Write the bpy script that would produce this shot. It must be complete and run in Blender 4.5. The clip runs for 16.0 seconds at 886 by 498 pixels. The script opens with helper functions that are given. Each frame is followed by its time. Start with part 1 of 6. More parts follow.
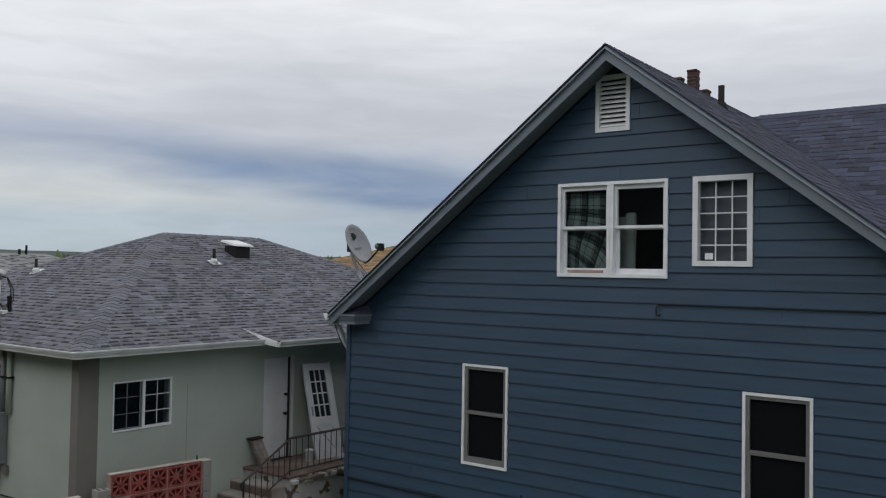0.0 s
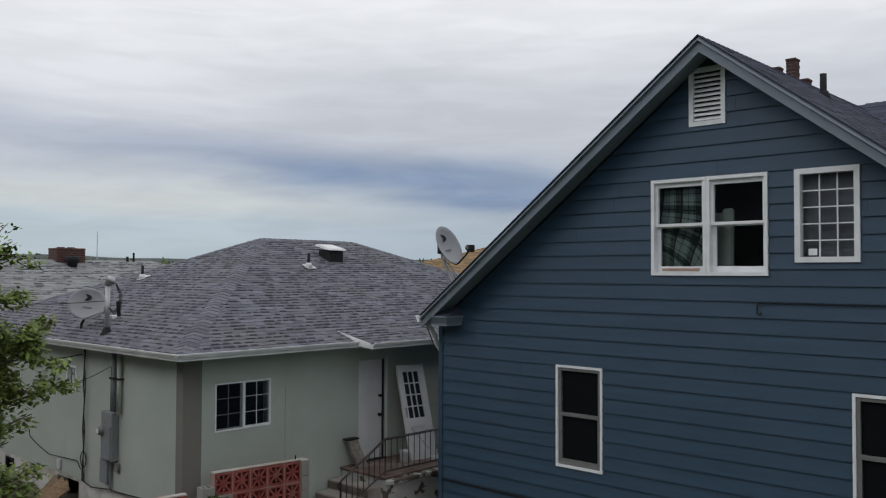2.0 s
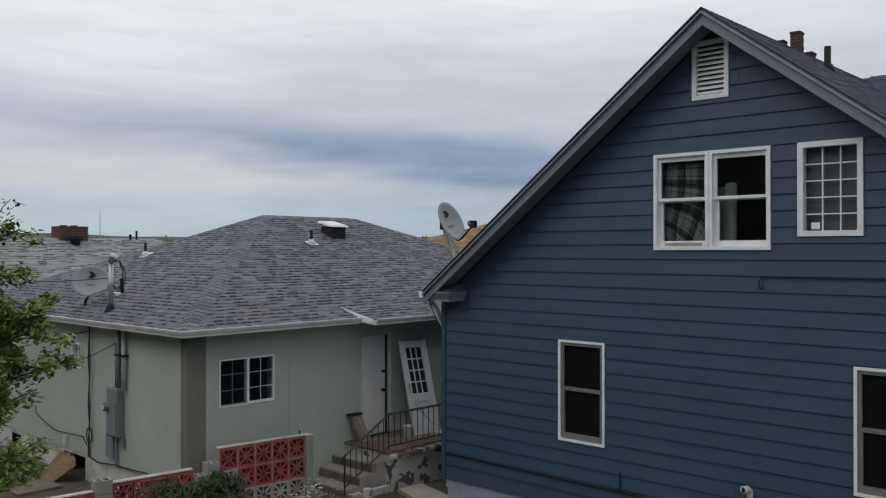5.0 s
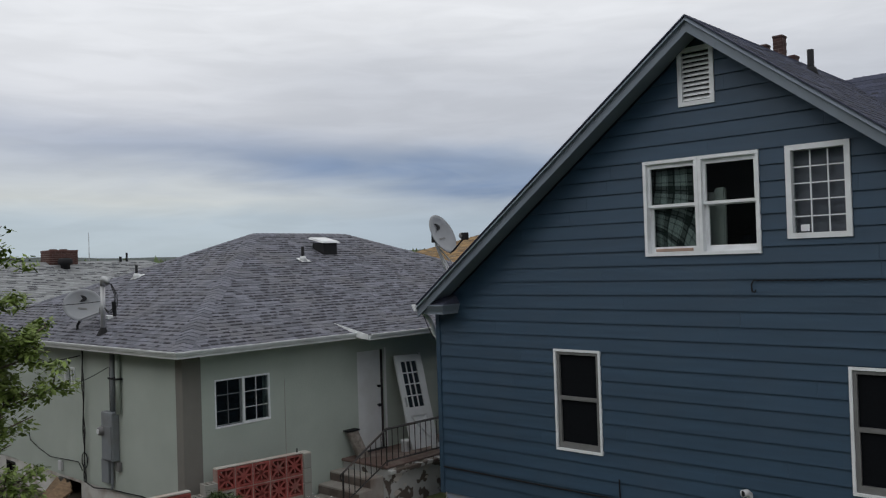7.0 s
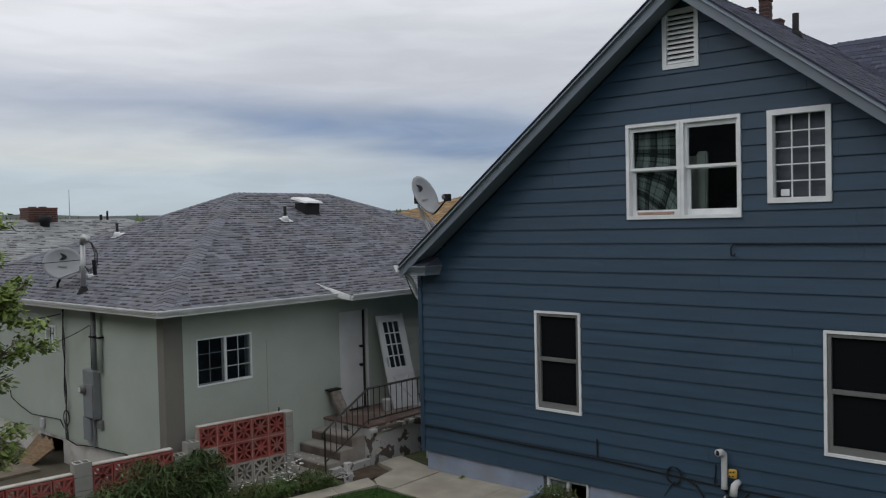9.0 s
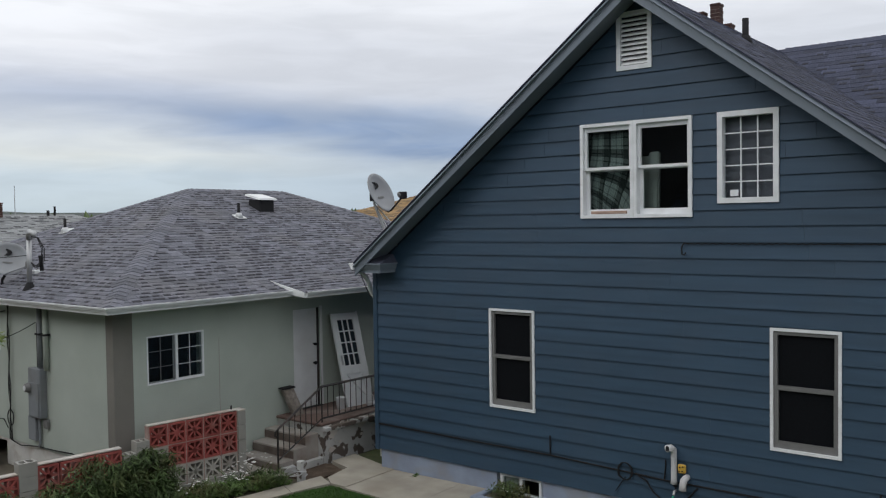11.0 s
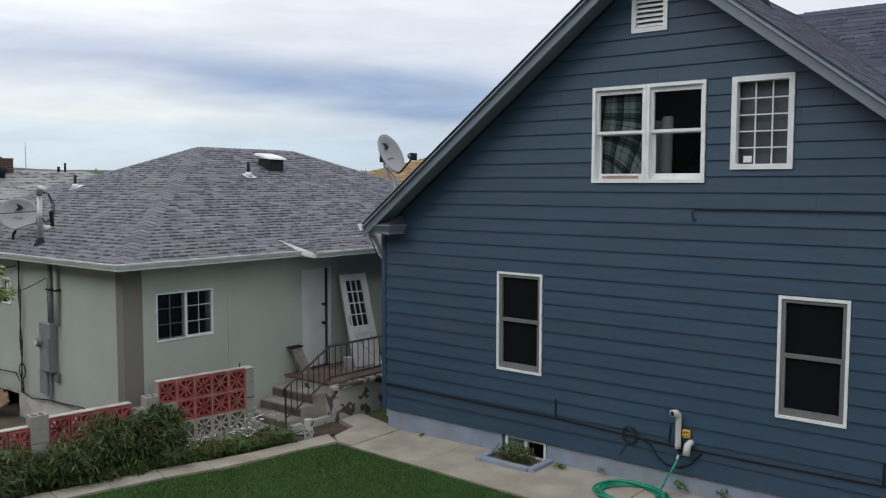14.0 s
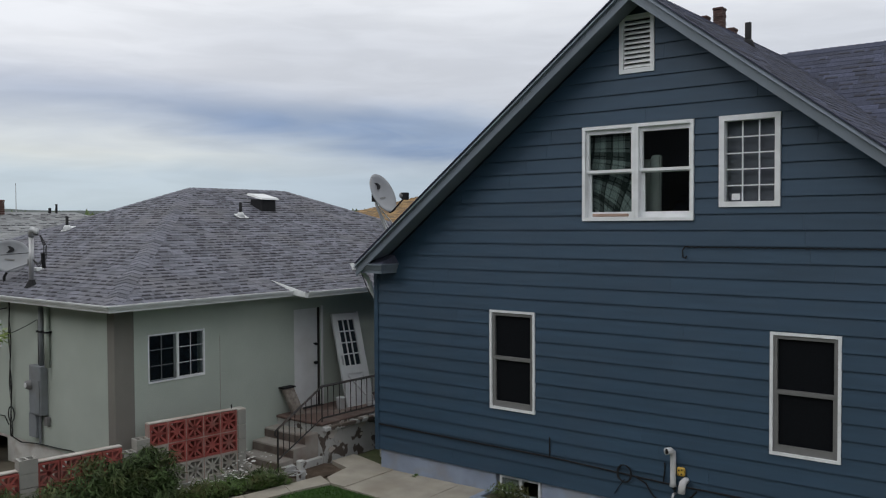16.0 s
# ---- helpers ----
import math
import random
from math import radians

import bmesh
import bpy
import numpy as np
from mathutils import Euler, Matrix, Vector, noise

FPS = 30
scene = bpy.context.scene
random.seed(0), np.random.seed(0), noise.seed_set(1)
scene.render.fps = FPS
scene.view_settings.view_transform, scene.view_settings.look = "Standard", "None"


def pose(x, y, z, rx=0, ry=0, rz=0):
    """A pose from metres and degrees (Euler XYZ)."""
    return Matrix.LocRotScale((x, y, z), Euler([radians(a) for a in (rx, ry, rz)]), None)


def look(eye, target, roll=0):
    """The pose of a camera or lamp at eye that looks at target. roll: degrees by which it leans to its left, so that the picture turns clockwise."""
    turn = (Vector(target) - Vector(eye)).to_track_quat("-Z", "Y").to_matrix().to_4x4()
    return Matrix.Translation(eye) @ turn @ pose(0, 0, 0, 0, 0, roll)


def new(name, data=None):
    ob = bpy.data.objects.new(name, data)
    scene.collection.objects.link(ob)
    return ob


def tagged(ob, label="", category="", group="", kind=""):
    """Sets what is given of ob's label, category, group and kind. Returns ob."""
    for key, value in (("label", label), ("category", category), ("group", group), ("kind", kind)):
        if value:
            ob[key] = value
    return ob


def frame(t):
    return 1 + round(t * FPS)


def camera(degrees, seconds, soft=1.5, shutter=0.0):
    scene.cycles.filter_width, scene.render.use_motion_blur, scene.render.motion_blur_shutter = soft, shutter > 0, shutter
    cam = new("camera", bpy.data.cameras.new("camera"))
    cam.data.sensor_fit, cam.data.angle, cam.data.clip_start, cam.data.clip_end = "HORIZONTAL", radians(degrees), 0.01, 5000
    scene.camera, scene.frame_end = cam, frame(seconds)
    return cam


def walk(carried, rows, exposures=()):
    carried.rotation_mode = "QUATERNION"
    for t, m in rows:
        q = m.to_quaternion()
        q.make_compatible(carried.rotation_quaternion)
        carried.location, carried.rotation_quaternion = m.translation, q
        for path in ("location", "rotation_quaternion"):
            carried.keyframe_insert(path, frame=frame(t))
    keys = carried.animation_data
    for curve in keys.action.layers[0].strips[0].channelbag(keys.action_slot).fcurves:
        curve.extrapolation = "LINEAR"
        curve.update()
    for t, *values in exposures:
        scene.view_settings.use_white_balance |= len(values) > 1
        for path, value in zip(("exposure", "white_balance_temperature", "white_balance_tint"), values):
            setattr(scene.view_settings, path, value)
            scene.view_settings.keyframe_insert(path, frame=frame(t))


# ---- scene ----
cam = camera(55.5, 16.0, soft=1.2)
PATH = [
    (0, (1.114, -10.453, 4.186), (-0.068, -8.841, 4.243), 1.0),
    (0.5, (1.11, -10.454, 4.181), (-0.139, -8.893, 4.25), 0.0),
    (1, (1.101, -10.449, 4.18), (-0.219, -8.946, 4.212), 1.7),
    (1.5, (1.1, -10.439, 4.179), (-0.249, -8.964, 4.235), 1.0),
    (2, (1.107, -10.426, 4.176), (-0.242, -8.951, 4.235), 0.2),
    (2.5, (1.098, -10.414, 4.167), (-0.254, -8.942, 4.21), 0.8),
    (3, (1.108, -10.413, 4.16), (-0.265, -8.96, 4.198), 1.1),
    (3.5, (1.128, -10.419, 4.155), (-0.253, -8.972, 4.154), -0.7),
    (3.7, (1.132, -10.421, 4.155), (-0.227, -8.954, 4.163), -0.7),
    (5.8, (1.098, -10.428, 4.154), (-0.259, -8.958, 4.158), 0.1),
    (6, (1.097, -10.431, 4.154), (-0.27, -8.97, 4.147), -0.6),
    (6.5, (1.099, -10.443, 4.159), (-0.25, -8.966, 4.166), -1.4),
    (7, (1.101, -10.446, 4.167), (-0.237, -8.959, 4.2), -1.8),
    (7.5, (1.114, -10.445, 4.171), (-0.201, -8.938, 4.191), -1.1),
    (8, (1.126, -10.444, 4.171), (-0.177, -8.927, 4.175), -1.7),
    (8.5, (1.129, -10.443, 4.171), (-0.17, -8.923, 4.184), -1.5),
    (9, (1.122, -10.437, 4.174), (-0.188, -8.927, 4.113), -1.3),
    (9.2, (1.124, -10.44, 4.174), (-0.147, -8.897, 4.092), -1.1),
    (11.3, (1.128, -10.449, 4.136), (-0.1, -8.871, 4.075), -0.8),
    (11.5, (1.124, -10.448, 4.136), (-0.119, -8.882, 4.076), -0.7),
    (12, (1.115, -10.447, 4.139), (-0.115, -8.872, 4.048), -0.2),
    (12.5, (1.101, -10.45, 4.139), (-0.181, -8.916, 4.06), -0.1),
    (13, (1.104, -10.45, 4.137), (-0.2, -8.938, 4.035), -0.3),
    (13.5, (1.118, -10.445, 4.134), (-0.135, -8.895, 3.966), -0.2),
    (14, (1.115, -10.434, 4.123), (-0.127, -8.874, 3.973), 0.1),
    (14.5, (1.107, -10.417, 4.117), (-0.189, -8.896, 4.027), -0.9),
    (15, (1.113, -10.42, 4.119), (-0.205, -8.918, 4.02), -1.7),
    (15.5, (1.117, -10.442, 4.127), (-0.168, -8.914, 4.009), -1.1),
    (16, (1.133, -10.479, 4.138), (-0.096, -8.902, 4.078), -0.3),
]
walk(cam, [(t, look(e, g, r)) for t, e, g, r in PATH],
     [(0.0, -0.51), (2.5, -0.51), (3.5, -0.47), (7.0, -0.53), (9.0, -0.47), (11.5, -0.21), (12.5, -0.23), (13.5, 0.07), (14.2, -0.07), (15.0, -0.39), (16.0, -0.33)])

# ---- place ----
# world: broken overcast over a clear low sky
world = bpy.data.worlds.new("world")
scene.world = world
world.use_nodes = True
wn, wl = world.node_tree.nodes, world.node_tree.links
wn.clear()
SUN_EL, SUN_ROT = 38.0, 200.0
sky = wn.new("ShaderNodeTexSky")
sky.sky_type = 'NISHITA'
sky.sun_disc = False
sky.sun_elevation, sky.sun_rotation = radians(SUN_EL), radians(SUN_ROT)
tc = wn.new("ShaderNodeTexCoord")
sep = wn.new("ShaderNodeSeparateXYZ")
wl.new(tc.outputs["Generated"], sep.inputs[0])


def wmath(op, a, b):
    n = wn.new("ShaderNodeMath")
    n.operation = op
    for i, v in enumerate((a, b)):
        if isinstance(v, (int, float)):
            n.inputs[i].default_value = v
        else:
            wl.new(v, n.inputs[i])
    return n.outputs[0]


# stratus: drawn-out noise bends the layers
wmap = wn.new("ShaderNodeMapping")
wmap.inputs["Rotation"].default_value = (radians(4.5), radians(-6), 0)
wmap.inputs["Location"].default_value = (0.6, 0.2, 0.1)
wmap.inputs["Scale"].default_value = (1.5, 1.5, 9.0)
wl.new(tc.outputs["Generated"], wmap.inputs[0])


def wnoise(scale, detail, distortion):
    n = wn.new("ShaderNodeTexNoise")
    n.inputs["Scale"].default_value, n.inputs["Detail"].default_value = scale, detail
    n.inputs["Roughness"].default_value, n.inputs["Distortion"].default_value = 0.5, distortion
    wl.new(wmap.outputs[0], n.inputs["Vector"])
    return wmath('SUBTRACT', n.outputs["Fac"], 0.5)


def wrange(src, a, b, lo, hi):
    n = wn.new("ShaderNodeMapRange")
    n.interpolation_type = 'SMOOTHSTEP'
    for k, v in zip(("From Min", "From Max", "To Min", "To Max"), (a, b, lo, hi)):
        n.inputs[k].default_value = v
    wl.new(src, n.inputs[0])
    return n.outputs[0]


def wblend(kind, fac, a, b):
    n = wn.new("ShaderNodeMixRGB")
    n.blend_type = kind
    for k, v in enumerate((fac, a, b)):
        if isinstance(v, tuple):
            n.inputs[k].default_value = (*v, 1)
        elif isinstance(v, (int, float)):
            n.inputs[k].default_value = v
        else:
            wl.new(v, n.inputs[k])
    return n.outputs[0]


bearing = wmath('ARCTAN2', wmath('MULTIPLY', sep.outputs[0], -1.0), sep.outputs[1])
broad, fine, wisp = wnoise(1.3, 5, 0.4), wnoise(3.2, 6, 0.7), wnoise(6.0, 5, 0.5)
height = wmath('ADD', sep.outputs[2], wmath('ADD', wmath('MULTIPLY', broad, 0.05), wmath('MULTIPLY', fine, 0.035)))
wr = wn.new("ShaderNodeValToRGB")
ramp = wr.color_ramp
for i, (p, c) in enumerate(((0.0, (0.50, 0.60, 0.68)), (0.028, (0.57, 0.665, 0.735)), (0.052, (0.58, 0.675, 0.755)), (0.082, (0.74, 0.78, 0.785)), (0.115, (0.66, 0.705, 0.765)),
                            (0.155, (0.74, 0.765, 0.83)), (0.195, (0.90, 0.92, 0.97)), (0.26, (0.98, 1.00, 1.04)), (0.34, (1.04, 1.06, 1.10)), (0.55, (1.06, 1.08, 1.11)), (1.0, (1.18, 1.19, 1.21)))):
    el = ramp.elements[i] if i < 2 else ramp.elements.new(p)
    el.position, el.color = p, (*c, 1)
wl.new(height, wr.inputs[0])
# a slate-blue bank that sinks and thickens towards the north, a grey veil above it
bank = wmath('DIVIDE', wmath('SUBTRACT', height, wmath('ADD', wmath('MULTIPLY', bearing, 0.085), 0.048)), 0.027)
bank = wmath('POWER', 2.718, wmath('MULTIPLY', wmath('MULTIPLY', bank, bank), -1.0))
bank = wmath('MULTIPLY', bank, wmath('MULTIPLY', wrange(bearing, 0.70, 1.22, 0.98, 0.34), wrange(fine, -0.22, 0.15, 0.76, 1.1)))
veil = wmath('MULTIPLY', wrange(bearing, 0.80, 1.12, 1.0, 0.0), wmath('MULTIPLY', wrange(height, 0.10, 0.16, 0.0, 1.0), wrange(height, 0.19, 0.30, 1.0, 0.0)))
cloud = wblend('MIX', wmath('MULTIPLY', veil, 0.75), wr.outputs[0], (0.64, 0.67, 0.735))
haze = wmath('MULTIPLY', wrange(bearing, 0.72, 1.05, 0.5, 0.0), wrange(height, 0.09, 0.15, 1.0, 0.0))
cloud = wblend('MIX', haze, cloud, (0.40, 0.495, 0.62))
cloud = wblend('MIX', bank, cloud, (0.24, 0.335, 0.525))
wcl = wblend('MULTIPLY', 1.0, cloud, wrange(wisp, -0.2, 0.2, 0.955, 1.045))
skymul = wn.new("ShaderNodeMixRGB")
skymul.blend_type = 'MULTIPLY'
skymul.inputs[0].default_value = 1
skymul.inputs[2].default_value = (0.10, 0.10, 0.10, 1)
wl.new(sky.outputs[0], skymul.inputs[1])
wmix = wn.new("ShaderNodeMixRGB")
wmix.inputs[0].default_value = 0.93
wl.new(skymul.outputs[0], wmix.inputs[1])
wl.new(wcl, wmix.inputs[2])
bg = wn.new("ShaderNodeBackground")
bg.inputs[1].default_value = 1.19
wl.new(wmix.outputs[0], bg.inputs[0])
wo = wn.new("ShaderNodeOutputWorld")
wl.new(bg.outputs[0], wo.inputs[0])

sun = new("sun", bpy.data.lights.new("sun", 'SUN'))
sun.data.energy, sun.data.angle, sun.data.color = 0.5, radians(30), (1.0, 0.98, 0.95)
sun.rotation_euler = (radians(90 - SUN_EL), 0, radians(180 - SUN_ROT))


# ---- materials ----
def mat(name, col, rough=0.7, var=0.15, scale=6.0, bump=0.0, bscale=60.0, metal=0.0, stretch=(1, 1, 1), rnd=0.0,
        island=0.0, stain=None, stain_scale=0.6, stain_amt=0.4, spec=0.5, edge=(0.48, 0.68)):
    m = bpy.data.materials.new(name)
    m.use_nodes = True
    n, l = m.node_tree.nodes, m.node_tree.links
    b = n["Principled BSDF"]
    b.inputs["Roughness"].default_value, b.inputs["Metallic"].default_value = rough, metal
    b.inputs["Specular IOR Level"].default_value = spec
    t = n.new("ShaderNodeTexCoord")
    mp = n.new("ShaderNodeMapping")
    mp.inputs["Scale"].default_value = stretch
    geo = n.new("ShaderNodeNewGeometry")
    l.new(geo.outputs["Position"], mp.inputs[0])
    no = n.new("ShaderNodeTexNoise")
    no.inputs["Scale"].default_value, no.inputs["Detail"].default_value = scale, 6
    l.new(mp.outputs[0], no.inputs["Vector"])
    ra = n.new("ShaderNodeMapRange")
    ra.inputs["From Min"].default_value, ra.inputs["From Max"].default_value = 0.3, 0.7
    ra.inputs["To Min"].default_value, ra.inputs["To Max"].default_value = 1 - var, 1 + var
    l.new(no.outputs["Fac"], ra.inputs[0])
    val = ra.outputs[0]

    def mul(a, socket, amt):
        r = n.new("ShaderNodeMapRange")
        r.inputs["To Min"].default_value, r.inputs["To Max"].default_value = 1 - amt, 1 + amt
        l.new(socket, r.inputs[0])
        q = n.new("ShaderNodeMath")
        q.operation = 'MULTIPLY'
        l.new(a, q.inputs[0])
        l.new(r.outputs[0], q.inputs[1])
        return q.outputs[0]
    if rnd:
        oi = n.new("ShaderNodeObjectInfo")
        val = mul(val, oi.outputs["Random"], rnd)
    if island:
        val = mul(val, geo.outputs["Random Per Island"], island)
    hs = n.new("ShaderNodeMixRGB")
    hs.blend_type = 'MULTIPLY'
    hs.inputs[0].default_value = 1
    hs.inputs[1].default_value = (*col, 1)
    l.new(val, hs.inputs[2])
    out = hs.outputs[0]
    if stain:
        sn = n.new("ShaderNodeTexNoise")
        sn.inputs["Scale"].default_value, sn.inputs["Detail"].default_value = stain_scale, 8
        l.new(geo.outputs["Position"], sn.inputs["Vector"])
        sr = n.new("ShaderNodeMapRange")
        sr.inputs["From Min"].default_value, sr.inputs["From Max"].default_value = edge
        sr.inputs["To Max"].default_value = stain_amt
        l.new(sn.outputs["Fac"], sr.inputs[0])
        mx = n.new("ShaderNodeMixRGB")
        mx.inputs[2].default_value = (*stain, 1)
        l.new(sr.outputs[0], mx.inputs[0])
        l.new(out, mx.inputs[1])
        out = mx.outputs[0]
    l.new(out, b.inputs["Base Color"])
    if bump:
        bn = n.new("ShaderNodeTexNoise")
        bn.inputs["Scale"].default_value, bn.inputs["Detail"].default_value = bscale, 4
        l.new(mp.outputs[0], bn.inputs["Vector"])
        bu = n.new("ShaderNodeBump")
        bu.inputs["Strength"].default_value, bu.inputs["Distance"].default_value = bump, 0.01
        l.new(bn.outputs["Fac"], bu.inputs["Height"])
        l.new(bu.outputs[0], b.inputs["Normal"])
    return m


def glass_mat(name, tint=(0.85, 0.9, 0.9), rough=0.01):
    m = bpy.data.materials.new(name)
    m.use_nodes = True
    n, l = m.node_tree.nodes, m.node_tree.links
    n.remove(n["Principled BSDF"])
    tr, gl, mi, fr = (n.new("ShaderNodeBsdfTransparent"), n.new("ShaderNodeBsdfGlossy"), n.new("ShaderNodeMixShader"),
                      n.new("ShaderNodeFresnel"))
    tr.inputs[0].default_value = (*tint, 1)
    gl.inputs["Roughness"].default_value = rough
    fr.inputs[0].default_value = 1.45
    l.new(fr.outputs[0], mi.inputs[0])
    l.new(tr.outputs[0], mi.inputs[1])
    l.new(gl.outputs[0], mi.inputs[2])
    l.new(mi.outputs[0], n["Material Output"].inputs[0])
    return m


M_SIDING = mat("blue_siding_paint", (0.027, 0.062, 0.106), 0.55, 0.10, 3.0, 0.25, 90, stretch=(0.3, 1, 4), rnd=0.06,
               stain=(0.044, 0.072, 0.108), stain_scale=1.2, stain_amt=0.25)
M_FASCIA = mat("slate_blue_trim_paint", (0.165, 0.20, 0.24), 0.5, 0.08, 4, 0.1, 60, stain=(0.1, 0.1, 0.1), stain_scale=2, stain_amt=0.2)
M_FOUND = mat("pale_blue_foundation_paint", (0.27, 0.32, 0.42), 0.8, 0.12, 3, 0.5, 40, stain=(0.3, 0.28, 0.24), stain_scale=2.5, stain_amt=0.5)
M_WHITE = mat("white_window_paint", (0.80, 0.82, 0.84), 0.45, 0.06, 5, 0.06, 60, stain=(0.5, 0.51, 0.5), stain_scale=4, stain_amt=0.25)
M_ALU = mat("grey_storm_sash", (0.17, 0.17, 0.17), 0.5, 0.1, 8)
M_GLASS = glass_mat("window_glass")
M_SCREEN = mat("dark_insect_screen", (0.008, 0.009, 0.011), 0.9, 0.1, 30, spec=0.05)
M_STUCCO = mat("sage_green_stucco", (0.445, 0.495, 0.445), 0.9, 0.06, 1.2, 0.6, 70, stain=(0.395, 0.44, 0.39), stain_scale=0.8, stain_amt=0.45)
M_TAUPE = mat("taupe_stucco", (0.205, 0.195, 0.175), 0.9, 0.08, 2, 0.5, 70, stain=(0.2, 0.19, 0.17), stain_scale=1, stain_amt=0.4)
M_SHINGLE = mat("grey_asphalt_shingle", (0.142, 0.147, 0.176), 0.95, 0.18, 25, 0.6, 300, island=0.3, stain=(0.165, 0.162, 0.17), stain_scale=0.9, stain_amt=0.5)
M_SHINGLE_P = mat("grey_asphalt_shingle_tab", (0.142, 0.147, 0.176), 0.95, 0.18, 25, 0.6, 300, rnd=0.3, stain=(0.165, 0.162, 0.17), stain_scale=0.9, stain_amt=0.5)
M_SHINGLE_D = mat("dark_slate_shingle", (0.050, 0.057, 0.092), 0.95, 0.18, 25, 0.6, 300, island=0.4, stain=(0.046, 0.050, 0.072), stain_scale=0.7, stain_amt=0.4)
M_SHADOWLINE = mat("granule_and_shade_band", (0.042, 0.042, 0.052), 0.95, 0.2, 25, island=0.25)
M_BRICK_DARK = mat("sooty_brown_brick", (0.065, 0.034, 0.03), 0.9, 0.2, 10, 0.5, 60, rnd=0.15)
M_SHADOWLINE_D = mat("black_granule_and_shade_band", (0.032, 0.034, 0.046), 0.95, 0.2, 25, island=0.25)
M_SHINGLE_L = mat("light_grey_shingle", (0.245, 0.255, 0.26), 0.95, 0.15, 25, 0.6, 300, island=0.25)
M_SHINGLE_B = mat("brown_wood_shake", (0.24, 0.155, 0.07), 0.95, 0.2, 20, 0.5, 200, island=0.35)
M_GUTTER = mat("pale_aluminium_gutter", (0.72, 0.74, 0.75), 0.5, 0.08, 6, stain=(0.42, 0.42, 0.41), stain_scale=3, stain_amt=0.4)
M_CONC = mat("weathered_concrete", (0.38, 0.35, 0.295), 0.95, 0.14, 2.5, 0.6, 60, stain=(0.25, 0.21, 0.16), stain_scale=0.9, stain_amt=0.6)
M_PEEL = mat("peeling_grey_paint_on_concrete", (0.50, 0.50, 0.49), 0.9, 0.1, 3, 0.6, 50, stain=(0.10, 0.075, 0.06), stain_scale=4.0, stain_amt=0.95, edge=(0.53, 0.56))
M_STEP = mat("worn_grey_concrete_step", (0.36, 0.33, 0.30), 0.9, 0.12, 3, 0.5, 60, stain=(0.24, 0.17, 0.14), stain_scale=2.2, stain_amt=0.7)
M_LANDING = mat("faded_red_porch_paint", (0.165, 0.108, 0.092), 0.85, 0.15, 3, 0.4, 60, stain=(0.33, 0.29, 0.26), stain_scale=2.2, stain_amt=0.7)
M_REDBLOCK = mat("red_painted_screen_block", (0.33, 0.072, 0.062), 0.8, 0.15, 5, 0.4, 60, rnd=0.12, stain=(0.3, 0.2, 0.17), stain_scale=4, stain_amt=0.4)
M_GREYBLOCK = mat("grey_screen_block", (0.40, 0.38, 0.34), 0.95, 0.12, 4, 0.5, 60, rnd=0.1, stain=(0.25, 0.2, 0.17), stain_scale=3, stain_amt=0.5)
M_CMU = mat("grey_concrete_block", (0.33, 0.325, 0.30), 0.95, 0.12, 4, 0.6, 60, rnd=0.08, stain=(0.3, 0.27, 0.24), stain_scale=2, stain_amt=0.5)
M_MORTAR = mat("pinkish_mortar", (0.40, 0.27, 0.24), 0.95, 0.15, 6, 0.5, 50, stain=(0.42, 0.38, 0.34), stain_scale=3, stain_amt=0.6)
M_CAP = mat("pale_concrete_cap", (0.55, 0.52, 0.48), 0.9, 0.12, 4, 0.5, 50, stain=(0.4, 0.25, 0.2), stain_scale=3, stain_amt=0.5)
M_IRON = mat("black_wrought_iron", (0.018, 0.016, 0.016), 0.5, 0.2, 8, stain=(0.06, 0.03, 0.02), stain_scale=4, stain_amt=0.5)
M_GRASSBASE = mat("lawn_soil", (0.03, 0.072, 0.014), 1.0, 0.3, 3, 0.5, 40)
M_GRASS = mat("lawn_grass_blade", (0.042, 0.105, 0.018), 0.8, 0.2, 0.8, island=0.2, stain=(0.06, 0.09, 0.025), stain_scale=0.5, stain_amt=0.5, spec=0.2)
M_MOSS = mat("mossy_ground", (0.05, 0.065, 0.022), 1.0, 0.3, 4, 0.6, 30, stain=(0.12, 0.10, 0.06), stain_scale=2.5, stain_amt=0.6)
M_BEDSOIL = mat("dark_bed_soil", (0.075, 0.052, 0.036), 1.0, 0.35, 6, 0.8, 40, stain=(0.16, 0.12, 0.085), stain_scale=5, stain_amt=0.5)
M_SOIL = mat("dry_earth", (0.105, 0.09, 0.066), 1.0, 0.25, 2, 0.8, 30, stain=(0.055, 0.06, 0.034), stain_scale=0.5, stain_amt=0.6)
M_LEAF = mat("shrub_leaf", (0.085, 0.150, 0.036), 0.65, 0.2, 2, island=0.4, spec=0.3)
M_LEAF_D = mat("dark_shrub_leaf", (0.060, 0.096, 0.032), 0.65, 0.3, 2, island=0.6, spec=0.3, stain=(0.115, 0.095, 0.035), stain_scale=2.2, stain_amt=0.7)
M_LEAF_Y = mat("young_tree_leaf", (0.185, 0.25, 0.062), 0.6, 0.2, 2, island=0.35, spec=0.3)
M_PETAL = mat("white_petal", (0.8, 0.8, 0.78), 0.7, 0.05, 5)
M_BARK = mat("grey_bark", (0.14, 0.11, 0.085), 0.95, 0.25, 8, 0.7, 40)
M_BRICK = mat("dark_red_brick", (0.085, 0.04, 0.033), 0.9, 0.2, 10, 0.5, 60, rnd=0.2, island=0.25)
M_BRICK_M = mat("brick_mortar", (0.24, 0.2, 0.18), 0.95, 0.1, 10)
M_DISH = mat("light_grey_dish_enamel", (0.295, 0.31, 0.33), 0.45, 0.05, 5, stain=(0.25, 0.245, 0.24), stain_scale=3, stain_amt=0.4)
